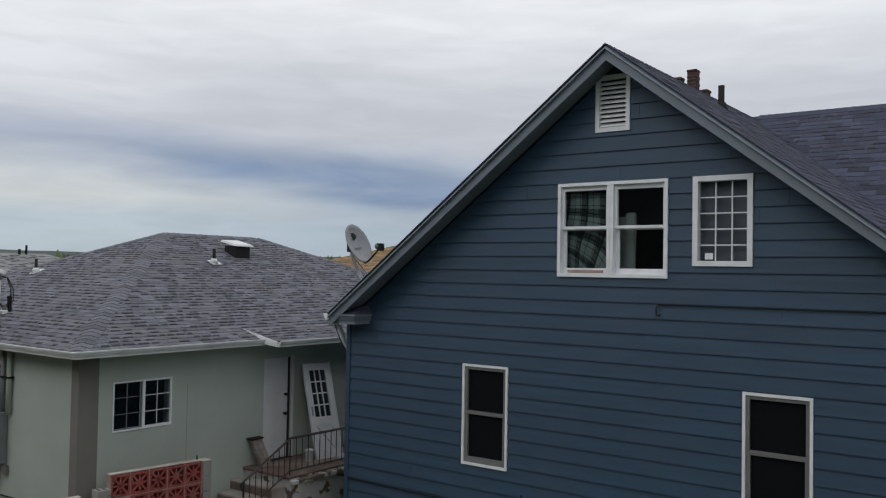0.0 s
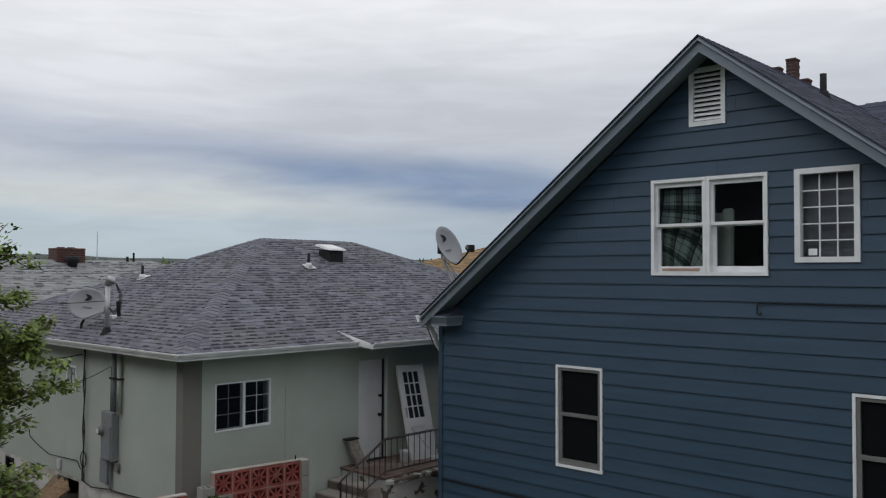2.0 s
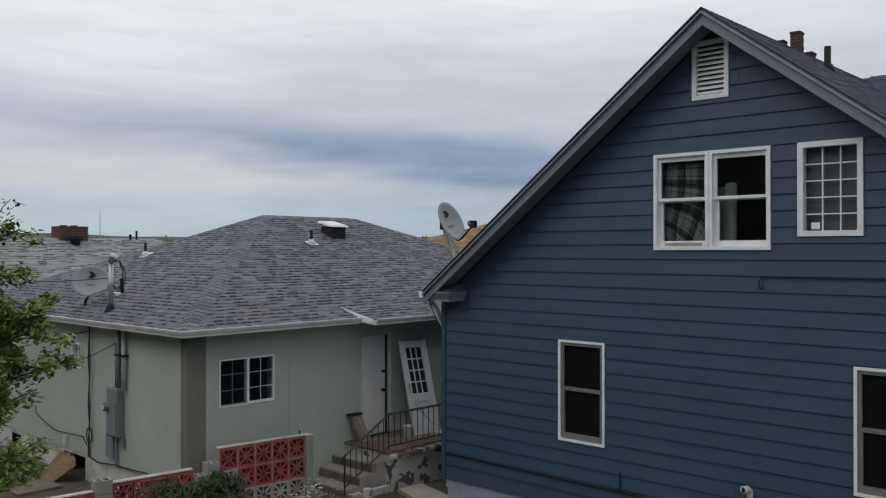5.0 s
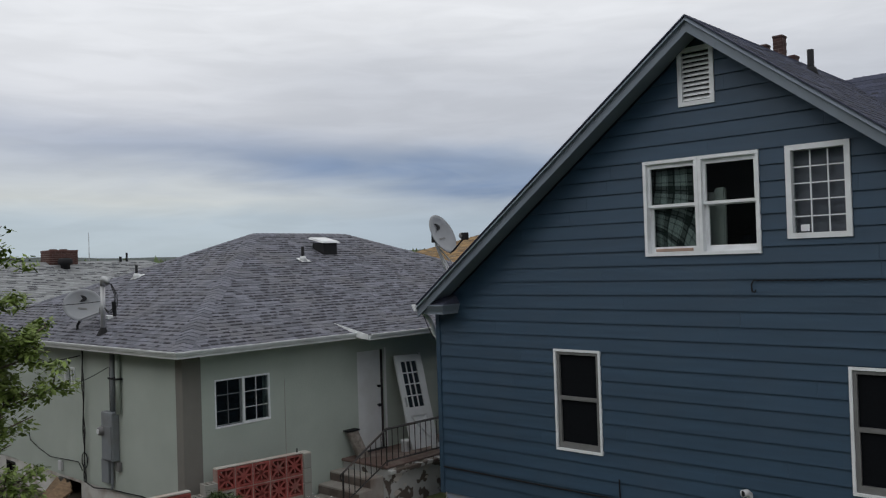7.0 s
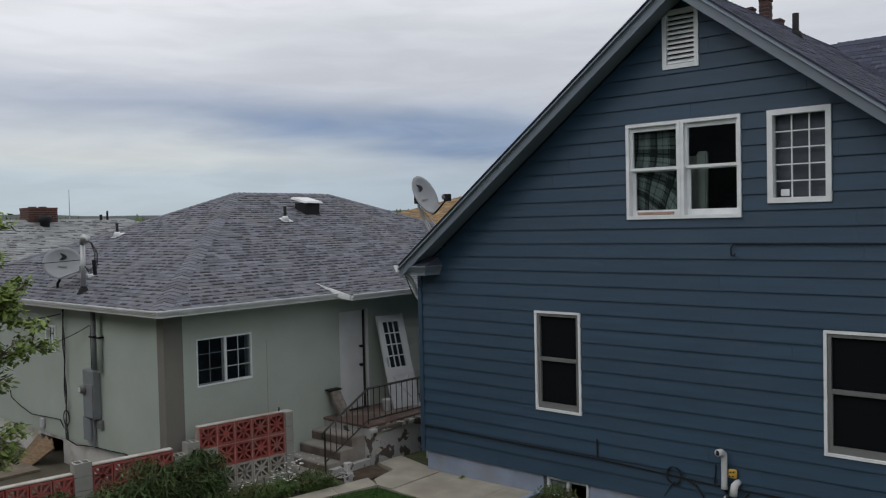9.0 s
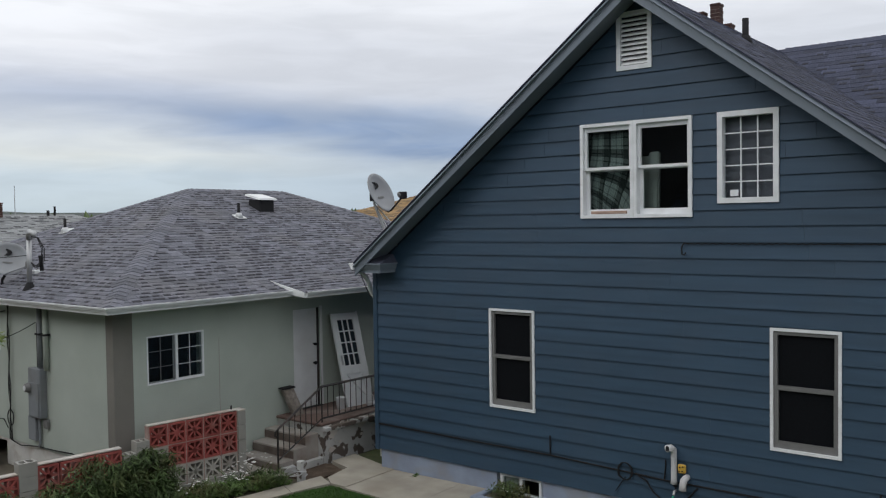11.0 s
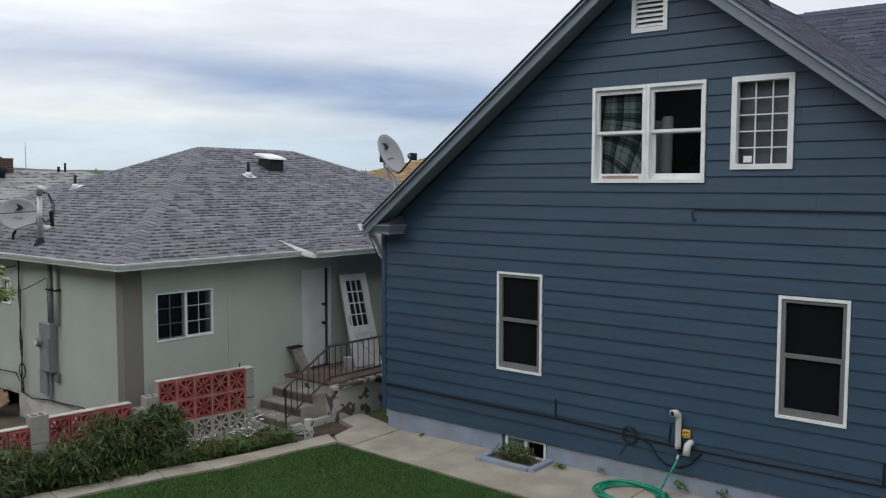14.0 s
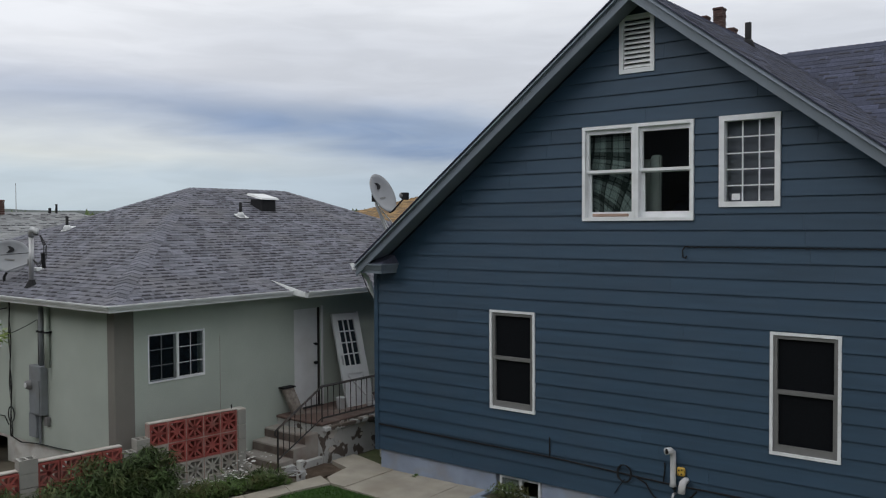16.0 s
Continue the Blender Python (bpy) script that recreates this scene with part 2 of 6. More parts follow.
M_DARK = mat("black_plastic", (0.016, 0.016, 0.018), 0.75, 0.1, 8, spec=0.25)
M_METAL = mat("galvanised_steel", (0.42, 0.43, 0.44), 0.45, 0.12, 6, metal=0.7, stain=(0.25, 0.22, 0.2), stain_scale=3, stain_amt=0.3)
M_BOX = mat("grey_enamel_box", (0.22, 0.24, 0.26), 0.5, 0.08, 5, stain=(0.16, 0.15, 0.14), stain_scale=2, stain_amt=0.4)
M_PVC = mat("white_plastic_pipe", (0.58, 0.59, 0.61), 0.4, 0.05, 5, stain=(0.5, 0.47, 0.42), stain_scale=5, stain_amt=0.3)
M_HOSE = mat("green_garden_hose", (0.015, 0.27, 0.17), 0.4, 0.1, 8)
M_YELLOW = mat("yellow_valve_body", (0.6, 0.38, 0.06), 0.5, 0.15, 20)
M_WOOD = mat("raw_brown_board", (0.24, 0.16, 0.095), 0.85, 0.25, 6, 0.4, 40, stretch=(1, 1, 6), rnd=0.2)
M_DOORW = mat("white_door_paint", (0.70, 0.71, 0.72), 0.5, 0.05, 4, stain=(0.5, 0.49, 0.47), stain_scale=1.5, stain_amt=0.3)
M_ROOM = mat("unlit_room_dark", (0.06, 0.062, 0.065), 0.95, 0.1, 2)
M_HILL = mat("distant_wooded_hill", (0.045, 0.06, 0.055), 1.0, 0.3, 0.02)
# for the added walls out of view that hold back light
M_BLOCKER = mat("dark_blocker_grey", (0.05, 0.055, 0.06), 0.8, 0.1, 3)


# ---- builders ----
def part(name, bm, material, parent=None, label="", smooth=False):
    if len(bm.faces):
        bmesh.ops.recalc_face_normals(bm, faces=bm.faces[:])
    me = bpy.data.meshes.new(name)
    bm.to_mesh(me)
    bm.free()
    me.materials.append(material)
    if smooth:
        for p in me.polygons:
            p.use_smooth = True
    ob = new(name, me)
    if parent is not None:
        ob.parent = parent
    return tagged(ob, label)


def thing(name, label, category, group="", kind=""):
    return tagged(new(name), label, category, group, kind)


def raw(name, verts, faces, material, parent=None, smooth=False):
    me = bpy.data.meshes.new(name)
    me.from_pydata(verts, [], faces)
    me.materials.append(material)
    if smooth:
        for p in me.polygons:
            p.use_smooth = True
    ob = new(name, me)
    if parent is not None:
        ob.parent = parent
    return ob


HEX = ((0, 1, 2, 3), (7, 6, 5, 4), (0, 4, 5, 1), (1, 5, 6, 2), (2, 6, 7, 3), (3, 7, 4, 0))


def hexa(bm, pts):
    """A six-sided solid from four corners of one face and the four opposite."""
    v = [bm.verts.new(p) for p in pts]
    for f in HEX:
        bm.faces.new([v[i] for i in f])


def ident(u, d, w):
    return (u, d, w)


def box(bm, a, b, f=ident):
    """A box between two corners, in the frame f."""
    (x0, y0, z0), (x1, y1, z1) = a, b
    hexa(bm, [f(*p) for p in ((x0, y0, z0), (x1, y0, z0), (x1, y1, z0), (x0, y1, z0),
                              (x0, y0, z1), (x1, y0, z1), (x1, y1, z1), (x0, y1, z1))])


def boxbm(a, b, f=ident, bevel=0.0):
    bm = bmesh.new()
    box(bm, a, b, f)
    if bevel:
        bmesh.ops.bevel(bm, geom=bm.edges[:], offset=bevel, segments=1, affect='EDGES')
    return bm


def prism(bm, poly, off):
    """A polygon pushed along off into a solid."""
    o = Vector(off)
    a = [bm.verts.new(p) for p in poly]
    b = [bm.verts.new(Vector(p) + o) for p in poly]
    bm.faces.new(a)
    bm.faces.new(b[::-1])
    for i in range(len(a)):
        j = (i + 1) % len(a)
        bm.faces.new((a[i], a[j], b[j], b[i]))


def tube(bm, pts, r, seg=8, caps=True):
    """A round tube along a line of points; r one number or one for each point."""
    pts = [Vector(p) for p in pts]
    rs = r if isinstance(r, (list, tuple)) else [r] * len(pts)
    rings, ref = [], None
    for i, p in enumerate(pts):
        d = (pts[min(i + 1, len(pts) - 1)] - pts[max(i - 1, 0)]).normalized()
        if ref is None:
            ref = Vector((0, 0, 1)) if abs(d.z) < 0.9 else Vector((1, 0, 0))
        a = (ref - d * ref.dot(d)).normalized()
        ref = a
        b = d.cross(a)
        rings.append([bm.verts.new(p + (a * math.cos(2 * math.pi * k / seg) + b * math.sin(2 * math.pi * k / seg)) * rs[i])
                      for k in range(seg)])
    for q, s in zip(rings, rings[1:]):
        for k in range(seg):
            bm.faces.new((q[k], q[(k + 1) % seg], s[(k + 1) % seg], s[k]))
    if caps:
        bm.faces.new(rings[0][::-1])
        bm.faces.new(rings[-1])


def tubebm(pts, r, seg=8):
    bm = bmesh.new()
    tube(bm, pts, r, seg)
    return bm


def sag(a, b, drop, n=10):
    a, b = Vector(a), Vector(b)
    return [a.lerp(b, i / n) - Vector((0, 0, drop * 4 * (i / n) * (1 - i / n))) for i in range(n + 1)]


def strips(bm, u0, u1, top, holes, d0, d1, f, base):
    """A wall with holes (u0, u1, w0, w1) cut through it, under a roofline top(u)."""
    cuts = sorted({u0, u1, *[h[i] for h in holes for i in (0, 1) if u0 < h[i] < u1], *top.knots(u0, u1)})
    for a, b in zip(cuts, cuts[1:]):
        m = (a + b) / 2
        hs = sorted((h[2], h[3]) for h in holes if h[0] <= m <= h[1])
        lo = base
        for w0, w1 in hs + [(None, None)]:
            ta, tb = (top(a), top(b)) if w0 is None else (w0, w0)
            if ta - lo > 0.001 or tb - lo > 0.001:
                hexa(bm, [f(a, d0, lo), f(b, d0, lo), f(b, d1, lo), f(a, d1, lo), f(a, d0, ta), f(b, d0, tb), f(b, d1, tb), f(a, d1, ta)])
            if w1 is not None:
                lo = w1
    bmesh.ops.remove_doubles(bm, verts=bm.verts[:], dist=0.0005)


class Line:
    """A roofline through corner points."""

    def __init__(self, *pts):
        self.pts = pts

    def __call__(self, u):
        for (a, za), (b, zb) in zip(self.pts, self.pts[1:]):
            if u <= b:
                return za + (zb - za) * (u - a) / (b - a)
        return self.pts[-1][1]

    def knots(self, a, b):
        return [p[0] for p in self.pts if a < p[0] < b]

# ---- ground ----
def gz(x, y=0.0):
    """Height of the yard: it rises gently along the blue house."""
    return 0.014 * min(max(x + 8.4, 0.0), 7.0)


gxs = [-3000, -1200, -500, -200, -90, -40, -25, -18, -14, -12, -10, -9, -8.4, -7, -5, -3, -1.4, 1, 4, 10, 40, 200, 1000, 3000]
gys = [-3000, -1000, -300, -100, -40, -20, -12, -8, -6, -4, -2, -1, 0, 2, 6, 12, 30, 90, 300, 1000, 3000]
gv = [(x, y, gz(x, y) - 0.05) for y in gys for x in gxs]
nx = len(gxs)
gf = [(j * nx + i, j * nx + i + 1, (j + 1) * nx + i + 1, (j + 1) * nx + i) for j in range(len(gys) - 1) for i in range(nx - 1)]
tagged(raw("ground", gv, gf, M_SOIL), "bare dry earth round the houses", "ground", kind="structure")

# ---- blue house ----
WALL_Y = 0.0
CORNER_X, RIDGE_X, RIGHT_X = -8.42, -3.65, 1.05
RIDGE_Z = 7.2
SL, SR = 0.763, 0.765
ROW, ROW_START = 0.2028, 0.393
SIDING_BASE = 0.355


def fb(u, d, w):
    """Blue gable wall: along it, out of it, up."""
    return (u, WALL_Y - d, w)


def under(u):
    return RIDGE_Z - 0.17 - (SL * (RIDGE_X - u) if u < RIDGE_X else SR * (u - RIDGE_X))


GABLE = Line((CORNER_X, under(CORNER_X)), (RIDGE_X, under(RIDGE_X)), (RIGHT_X, under(RIGHT_X)))
HOLES = [(-6.125, -5.33, 1.343, 2.838), (-1.995, -1.19, 1.32, 2.812), (-4.546, -2.953, 4.165, 5.457), (-2.627, -1.884, 4.328, 5.46)]
VENT = (-3.99, -3.49, 6.13, 6.90)
BASEMENT = (-6.05, -5.25, 0.03, 0.355)
blue = thing("blue_house", "dark blue lap-sided house with a steep gable and white windows", "house")
bm = bmesh.new()
strips(bm, CORNER_X, RIGHT_X, GABLE, HOLES + [VENT], -0.16, -0.012, fb, SIDING_BASE)
wall = part("wall", bm, M_SIDING, blue, "dark blue wooden gable wall")
bm = bmesh.new()
box(bm, (CORNER_X, 0.164, SIDING_BASE), (CORNER_X + 0.15, 9, under(CORNER_X)))
box(bm, (RIGHT_X - 0.15, -0.012 + 0.17, SIDING_BASE), (RIGHT_X, 9, under(RIGHT_X)))
box(bm, (CORNER_X, 9, 0), (6, 9.15, 4.4))
side = part("side_wall", bm, M_SIDING, blue)
bm = bmesh.new()
strips(bm, CORNER_X + 0.02, 6, Line((-20, SIDING_BASE), (20, SIDING_BASE)), [BASEMENT], -0.2, -0.025, fb, -0.3)
box(bm, (CORNER_X + 0.02, 0.2, -0.3), (CORNER_X + 0.18, 9, SIDING_BASE))
part("foundation", bm, M_FOUND, blue, "pale blue painted concrete foundation")
# floors and room walls behind the windows, gloom of unlit rooms put into colour
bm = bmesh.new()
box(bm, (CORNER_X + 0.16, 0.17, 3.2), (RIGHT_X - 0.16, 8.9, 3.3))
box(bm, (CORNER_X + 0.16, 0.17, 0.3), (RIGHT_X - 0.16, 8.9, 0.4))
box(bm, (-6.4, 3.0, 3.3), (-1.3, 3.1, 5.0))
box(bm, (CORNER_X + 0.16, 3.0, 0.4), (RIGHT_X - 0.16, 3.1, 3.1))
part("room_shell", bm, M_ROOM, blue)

# lap boards, each with its own butt edge; joints where two lengths meet
rng = random.Random(4)


def board(u0, u1, w0, w1, r0, r1):
    """One lap board between heights w0 and w1, in the row from r0 to r1, cut by the roofline and the openings."""
    def d(w):
        return 0.023 - 0.021 * (w - r0) / (r1 - r0)
    ends = []
    for w in (w0, w1):
        lo = max(u0, RIDGE_X - (RIDGE_Z - 0.16 - w) / SL)
        hi = min(u1, RIDGE_X + (RIDGE_Z - 0.16 - w) / SR)
        ends.append((lo, hi))
    if ends[0][1] - ends[0][0] < 0.02:
        return
    (a0, b0), (a1, b1) = ends
    if b1 - a1 < 0.01:
        a1 = b1 = (a1 + b1) / 2
        b1 += 0.005
    pts = [fb(a0, -0.01, w0), fb(b0, -0.01, w0), fb(b0, d(w0), w0), fb(a0, d(w0), w0),
           fb(a1, -0.01, w1), fb(b1, -0.01, w1), fb(b1, d(w1), w1), fb(a1, d(w1), w1)]
    raw("siding_board", pts, HEX, M_SIDING, wall)


rows = int((RIDGE_Z - SIDING_BASE) / ROW)
for k in range(rows + 1):
    r0, r1 = ROW_START + k * ROW if k else SIDING_BASE, ROW_START + (k + 1) * ROW
    cutz = sorted({r0, r1, *[z for h in HOLES + [VENT] for z in h[2:] if r0 + 0.004 < z < r1 - 0.004]})
    joints = [CORNER_X + 0.015]
    u = CORNER_X + 0.1 + rng.uniform(0.8, 3.6)
    while u < RIGHT_X:
        joints.append(u)
        u += 3.66
    joints.append(RIGHT_X)
    for z0, z1 in zip(cutz, cutz[1:]):
        m = (z0 + z1) / 2
        stops = sorted((h[0], h[1]) for h in HOLES + [VENT] if h[2] < m < h[3])
        for a, b in zip(joints, joints[1:]):
            b -= 0.002
            lo = a
            for s0, s1 in stops + [(99, 99)]:
                hi = min(b, s0)
                if hi - lo > 0.03:
                    board(lo, hi, z0, z1, r0, r1)
                lo = max(lo, s1)
part("corner_board", boxbm((CORNER_X - 0.07, -0.012, SIDING_BASE - 0.02), (CORNER_X + 0.015, 0.034, under(CORNER_X) - 0.05), fb, 0.004), M_SIDING, blue)


def frame_ring(bm, u0, u1, w0, w1, t, d0, d1, f, tb=None):
    tb = t if tb is None else tb
    box(bm, (u0, d0, w1 - t), (u1, d1, w1), f)
    box(bm, (u0, d0, w0), (u1, d1, w0 + tb), f)
    box(bm, (u0, d0, w0 + tb), (u0 + t, d1, w1 - t), f)
    box(bm, (u1 - t, d0, w0 + tb), (u1, d1, w1 - t), f)


def pane(name, u0, u1, w0, w1, d, f, parent, material=None):
    bm = bmesh.new()
    box(bm, (u0, d - 0.004, w0), (u1, d, w1), f)
    ob = part(name, bm, material or M_GLASS, parent)
    ob.visible_shadow = False
    return ob


def double_hung(parent, u0, u1, w0, w1, f, rail, storm, t=0.045):
    """A double-hung window in its trim: upper and lower sash with their panes; storm: a flush metal storm sash and a screen."""
    bm = bmesh.new()
    frame_ring(bm, u0, u1, w0, w1, t, -0.10, 0.034 if storm else 0.042, f)
    win = part("window", bm, M_WHITE, parent, "white-trimmed double-hung window")
    s = M_ALU if storm else M_WHITE
    a, b, c, e = u0 + t, u1 - t, w0 + t, w1 - t
    r, foot = (0.055, 0.085) if storm else (0.048, 0.078)
    bm = bmesh.new()
    frame_ring(bm, a, b, rail - 0.02, e, 0.045 if storm else 0.034, -0.06, 0.012 if storm else -0.012, f, 0.04)
    if not storm:
        box(bm, (a + 0.034, -0.06, e - 0.06), (b - 0.034, -0.014, e - 0.034), f)
    part("upper_sash", bm, s, win)
    bm = bmesh.new()
    frame_ring(bm, a, b, c, rail + (0.03 if storm else 0.012), r, -0.10, 0.006 if storm else -0.062, f, foot)
    part("lower_sash", bm, s, win)
    pane("pane", a + 0.02, b - 0.02, rail, e - 0.02, -0.05, f, win)
    pane("pane", a + 0.02, b - 0.02, c + 0.03, rail, -0.08, f, win)
    if storm:
        part("insect_screen", boxbm((a + 0.03, -0.034, c + 0.03), (b - 0.03, -0.031, e - 0.03), f), M_SCREEN, win, "dark insect screen")
    return win


double_hung(blue, *HOLES[0], fb, 2.115, True, 0.036)
double_hung(blue, *HOLES[1], fb, 2.085, True, 0.036)
double_hung(blue, -4.546, -3.757, 4.165, 5.457, fb, 4.842, False)
double_hung(blue, -3.753, -2.953, 4.165, 5.457, fb, 4.842, False)

# roof: two slopes with thickness, rakes and the cross roof behind
def slope_slab(bm, p, q, r, s, thick=0.05):
    n = (Vector(q) - Vector(p)).cross(Vector(s) - Vector(p)).normalized()
    if n.z < 0:
        n = -n
    hexa(bm, [Vector(v) - n * thick for v in (p, q, r, s)] + [Vector(v) for v in (p, q, r, s)])


EL, ER = -8.51, 1.45
FRONT = -0.42
zL, zR = RIDGE_Z - SL * (RIDGE_X - EL), RIDGE_Z - SR * (ER - RIDGE_X)
bm = bmesh.new()
slope_slab(bm, (EL, FRONT, zL), (EL, 12, zL), (RIDGE_X, 12, RIDGE_Z + 0.14), (RIDGE_X, FRONT, RIDGE_Z))
roof_b = part("roof", bm, M_SHINGLE_D, blue, "dark slate asphalt-shingle roof slope")
bm = bmesh.new()
slope_slab(bm, (RIDGE_X, FRONT, RIDGE_Z), (RIDGE_X, 9, RIDGE_Z + 0.105), (ER, 9, zR + 0.105), (ER, FRONT, zR))
roof_r = part("roof", bm, M_SHINGLE_D, blue, "dark slate asphalt-shingle roof slope")
CRY, CRZ, CRS = 6.4, 7.36, 0.78
bm = bmesh.new()
slope_slab(bm, (-4.3, CRY, CRZ), (9, CRY, CRZ), (9, 1.0, CRZ - (CRY - 1.0) * CRS), (-4.3, 1.0, CRZ - (CRY - 1.0) * CRS))
roof_c = part("roof", bm, M_SHINGLE_D, blue, "dark slate asphalt-shingle cross roof")
bm = bmesh.new()
slope_slab(bm, (-4.3, CRY, CRZ), (9, CRY, CRZ), (9, 12, 3.2), (-4.3, 12, 3.2))
part("roof", bm, M_SHINGLE_D, blue, "dark slate asphalt-shingle cross roof")
for e, zz_, s_ in ((EL, zL, SL), (ER, zR, SR)):
    bm = bmesh.new()
    hexa(bm, [(e, FRONT - 0.02, zz_ - 0.205), (RIDGE_X, FRONT - 0.02, RIDGE_Z - 0.205), (RIDGE_X, FRONT + 0.01, RIDGE_Z - 0.205), (e, FRONT + 0.01, zz_ - 0.205),
              (e, FRONT - 0.02, zz_ - 0.012), (RIDGE_X, FRONT - 0.02, RIDGE_Z - 0.012), (RIDGE_X, FRONT + 0.01, RIDGE_Z - 0.012), (e, FRONT + 0.01, zz_ - 0.012)])
    part("rake_board", bm, M_FASCIA, blue, "slate blue painted rake board")
    # crown strip with its face leaning back to the sky
    bm = bmesh.new()
    hexa(bm, [(e, FRONT - 0.068, zz_ - 0.062), (RIDGE_X, FRONT - 0.068, RIDGE_Z - 0.062), (RIDGE_X, FRONT - 0.021, RIDGE_Z - 0.07), (e, FRONT - 0.021, zz_ - 0.07),
              (e, FRONT - 0.030, zz_ - 0.004), (RIDGE_X, FRONT - 0.030, RIDGE_Z - 0.004), (RIDGE_X, FRONT - 0.021, RIDGE_Z - 0.004), (e, FRONT - 0.021, zz_ - 0.004)])
    part("rake_trim", bm, M_FASCIA, blue, "slate blue painted rake trim")
    bm = bmesh.new()
    hexa(bm, [(e, FRONT - 0.058, zz_ - 0.003), (RIDGE_X, FRONT - 0.058, RIDGE_Z - 0.003), (RIDGE_X, FRONT + 0.1, RIDGE_Z - 0.003), (e, FRONT + 0.1, zz_ - 0.003),
              (e, FRONT - 0.058, zz_ + 0.016), (RIDGE_X, FRONT - 0.058, RIDGE_Z + 0.016), (RIDGE_X, FRONT + 0.1, RIDGE_Z + 0.016), (e, FRONT + 0.1, zz_ + 0.016)])
    part("shingle_edge", bm, M_SHINGLE_D, blue, "dark shingle edge over the rake")
    bm = bmesh.new()
    hexa(bm, [(e, FRONT + 0.01, zz_ - 0.13), (RIDGE_X, FRONT + 0.01, RIDGE_Z - 0.13), (RIDGE_X, -0.02, RIDGE_Z - 0.13), (e, -0.02, zz_ - 0.13),
              (e, FRONT + 0.01, zz_ - 0.09), (RIDGE_X, FRONT + 0.01, RIDGE_Z - 0.09), (RIDGE_X, -0.02, RIDGE_Z - 0.09), (e, -0.02, zz_ - 0.09)])
    part("soffit", bm, M_FASCIA, blue)

# ---- green house ----
GX, GY = -10.65, -3.50
EX, EY, EZ = -10.19, -3.84, 2.96
PITCH = 0.4145
RX, RY0, RY1, RZ = -15.04, 1.01, 3.77, 4.97


def fg(u, d, w):
    """Green window wall: along it (away from the street), out of it, up."""
    return (GX + d, u, w)


def fl(u, d, w):
    """Green meter wall."""
    return (u, GY - d, w)


green = thing("green_house", "pale sage-green stucco house with a grey hipped shingle roof", "house")
G_WIN, G_DOOR, L_WIN = (-2.935, -1.87, 1.645, 2.41), (0.12, 0.765, 0.68, 2.55), (-14.72, -14.32, 1.98, 2.46)
L_BASE = (-17.65, -17.2, 0.06, 0.34)
L_HOLE = (-15.15, -14.22, -0.15, 0.36)
bm = bmesh.new()
strips(bm, -3.17, 9, Line((-9, 2.86), (20, 2.86)), [G_WIN, G_DOOR], -0.2, 0, fg, -0.1)
gwall = part("wall", bm, M_STUCCO, green, "sage green stucco wall")
bm = bmesh.new()
strips(bm, -19.8, GX - 0.2, Line((-30, 2.86), (20, 2.86)), [L_WIN], -0.2, 0, fl, 0.42)
part("wall", bm, M_STUCCO, green, "sage green stucco wall")
bm = bmesh.new()
strips(bm, -19.8, GX - 0.2, Line((-30, 0.42), (20, 0.42)), [L_BASE, L_HOLE], -0.22, -0.02, fl, -0.3)
part("foundation", bm, mat("chipped_white_foundation", (0.62, 0.61, 0.58), 0.9, 0.1, 3, 0.5, 50, stain=(0.28, 0.2, 0.14), stain_scale=2.0, stain_amt=0.8), green,
     "chipped white painted foundation")
part("corner_panel", boxbm((GX - 0.2, GY + 0.002, -0.1), (GX - 0.004, -3.17, 2.86)), M_TAUPE, green, "taupe stucco corner panel")
bm = bmesh.new()
box(bm, (-19.8, 9, -0.1), (GX, 9.2, 2.86))
box(bm, (-19.8, GY + 0.2, -0.1), (-19.6, 9, 2.86))
part("rear_wall", bm, M_STUCCO, green)
# floor and partition indoors, coloured near-black for the unlit rooms
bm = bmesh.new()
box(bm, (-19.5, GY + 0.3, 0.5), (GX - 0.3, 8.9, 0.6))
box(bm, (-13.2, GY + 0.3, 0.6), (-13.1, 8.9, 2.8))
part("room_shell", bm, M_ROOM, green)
WX, NY = 2 * RX - EX, RY1 + (EX - RX)
HIPS = [[(EX, EY, EZ), (EX, NY, EZ), (RX, RY1, RZ), (RX, RY0, RZ)], [(WX, EY, EZ), (EX, EY, EZ), (RX, RY0, RZ)],
        [(WX, NY, EZ), (WX, EY, EZ), (RX, RY0, RZ), (RX, RY1, RZ)], [(EX, NY, EZ), (WX, NY, EZ), (RX, RY1, RZ)]]
g_slopes = []
for poly in HIPS:
    bm = bmesh.new()
    prism(bm, poly, (0, 0, -0.04))
    g_slopes.append(part("roof", bm, M_SHINGLE, green, "grey architectural asphalt-shingle roof slope"))

# ---- green house: eaves, window, doors ----
bm = bmesh.new()
box(bm, (GX - 0.02, EY, 2.86), (EX - 0.01, NY, 2.885))
box(bm, (WX, EY + 0.01, 2.86), (GX - 0.02, GY + 0.02, 2.885))
part("soffit", bm, M_STUCCO, green)


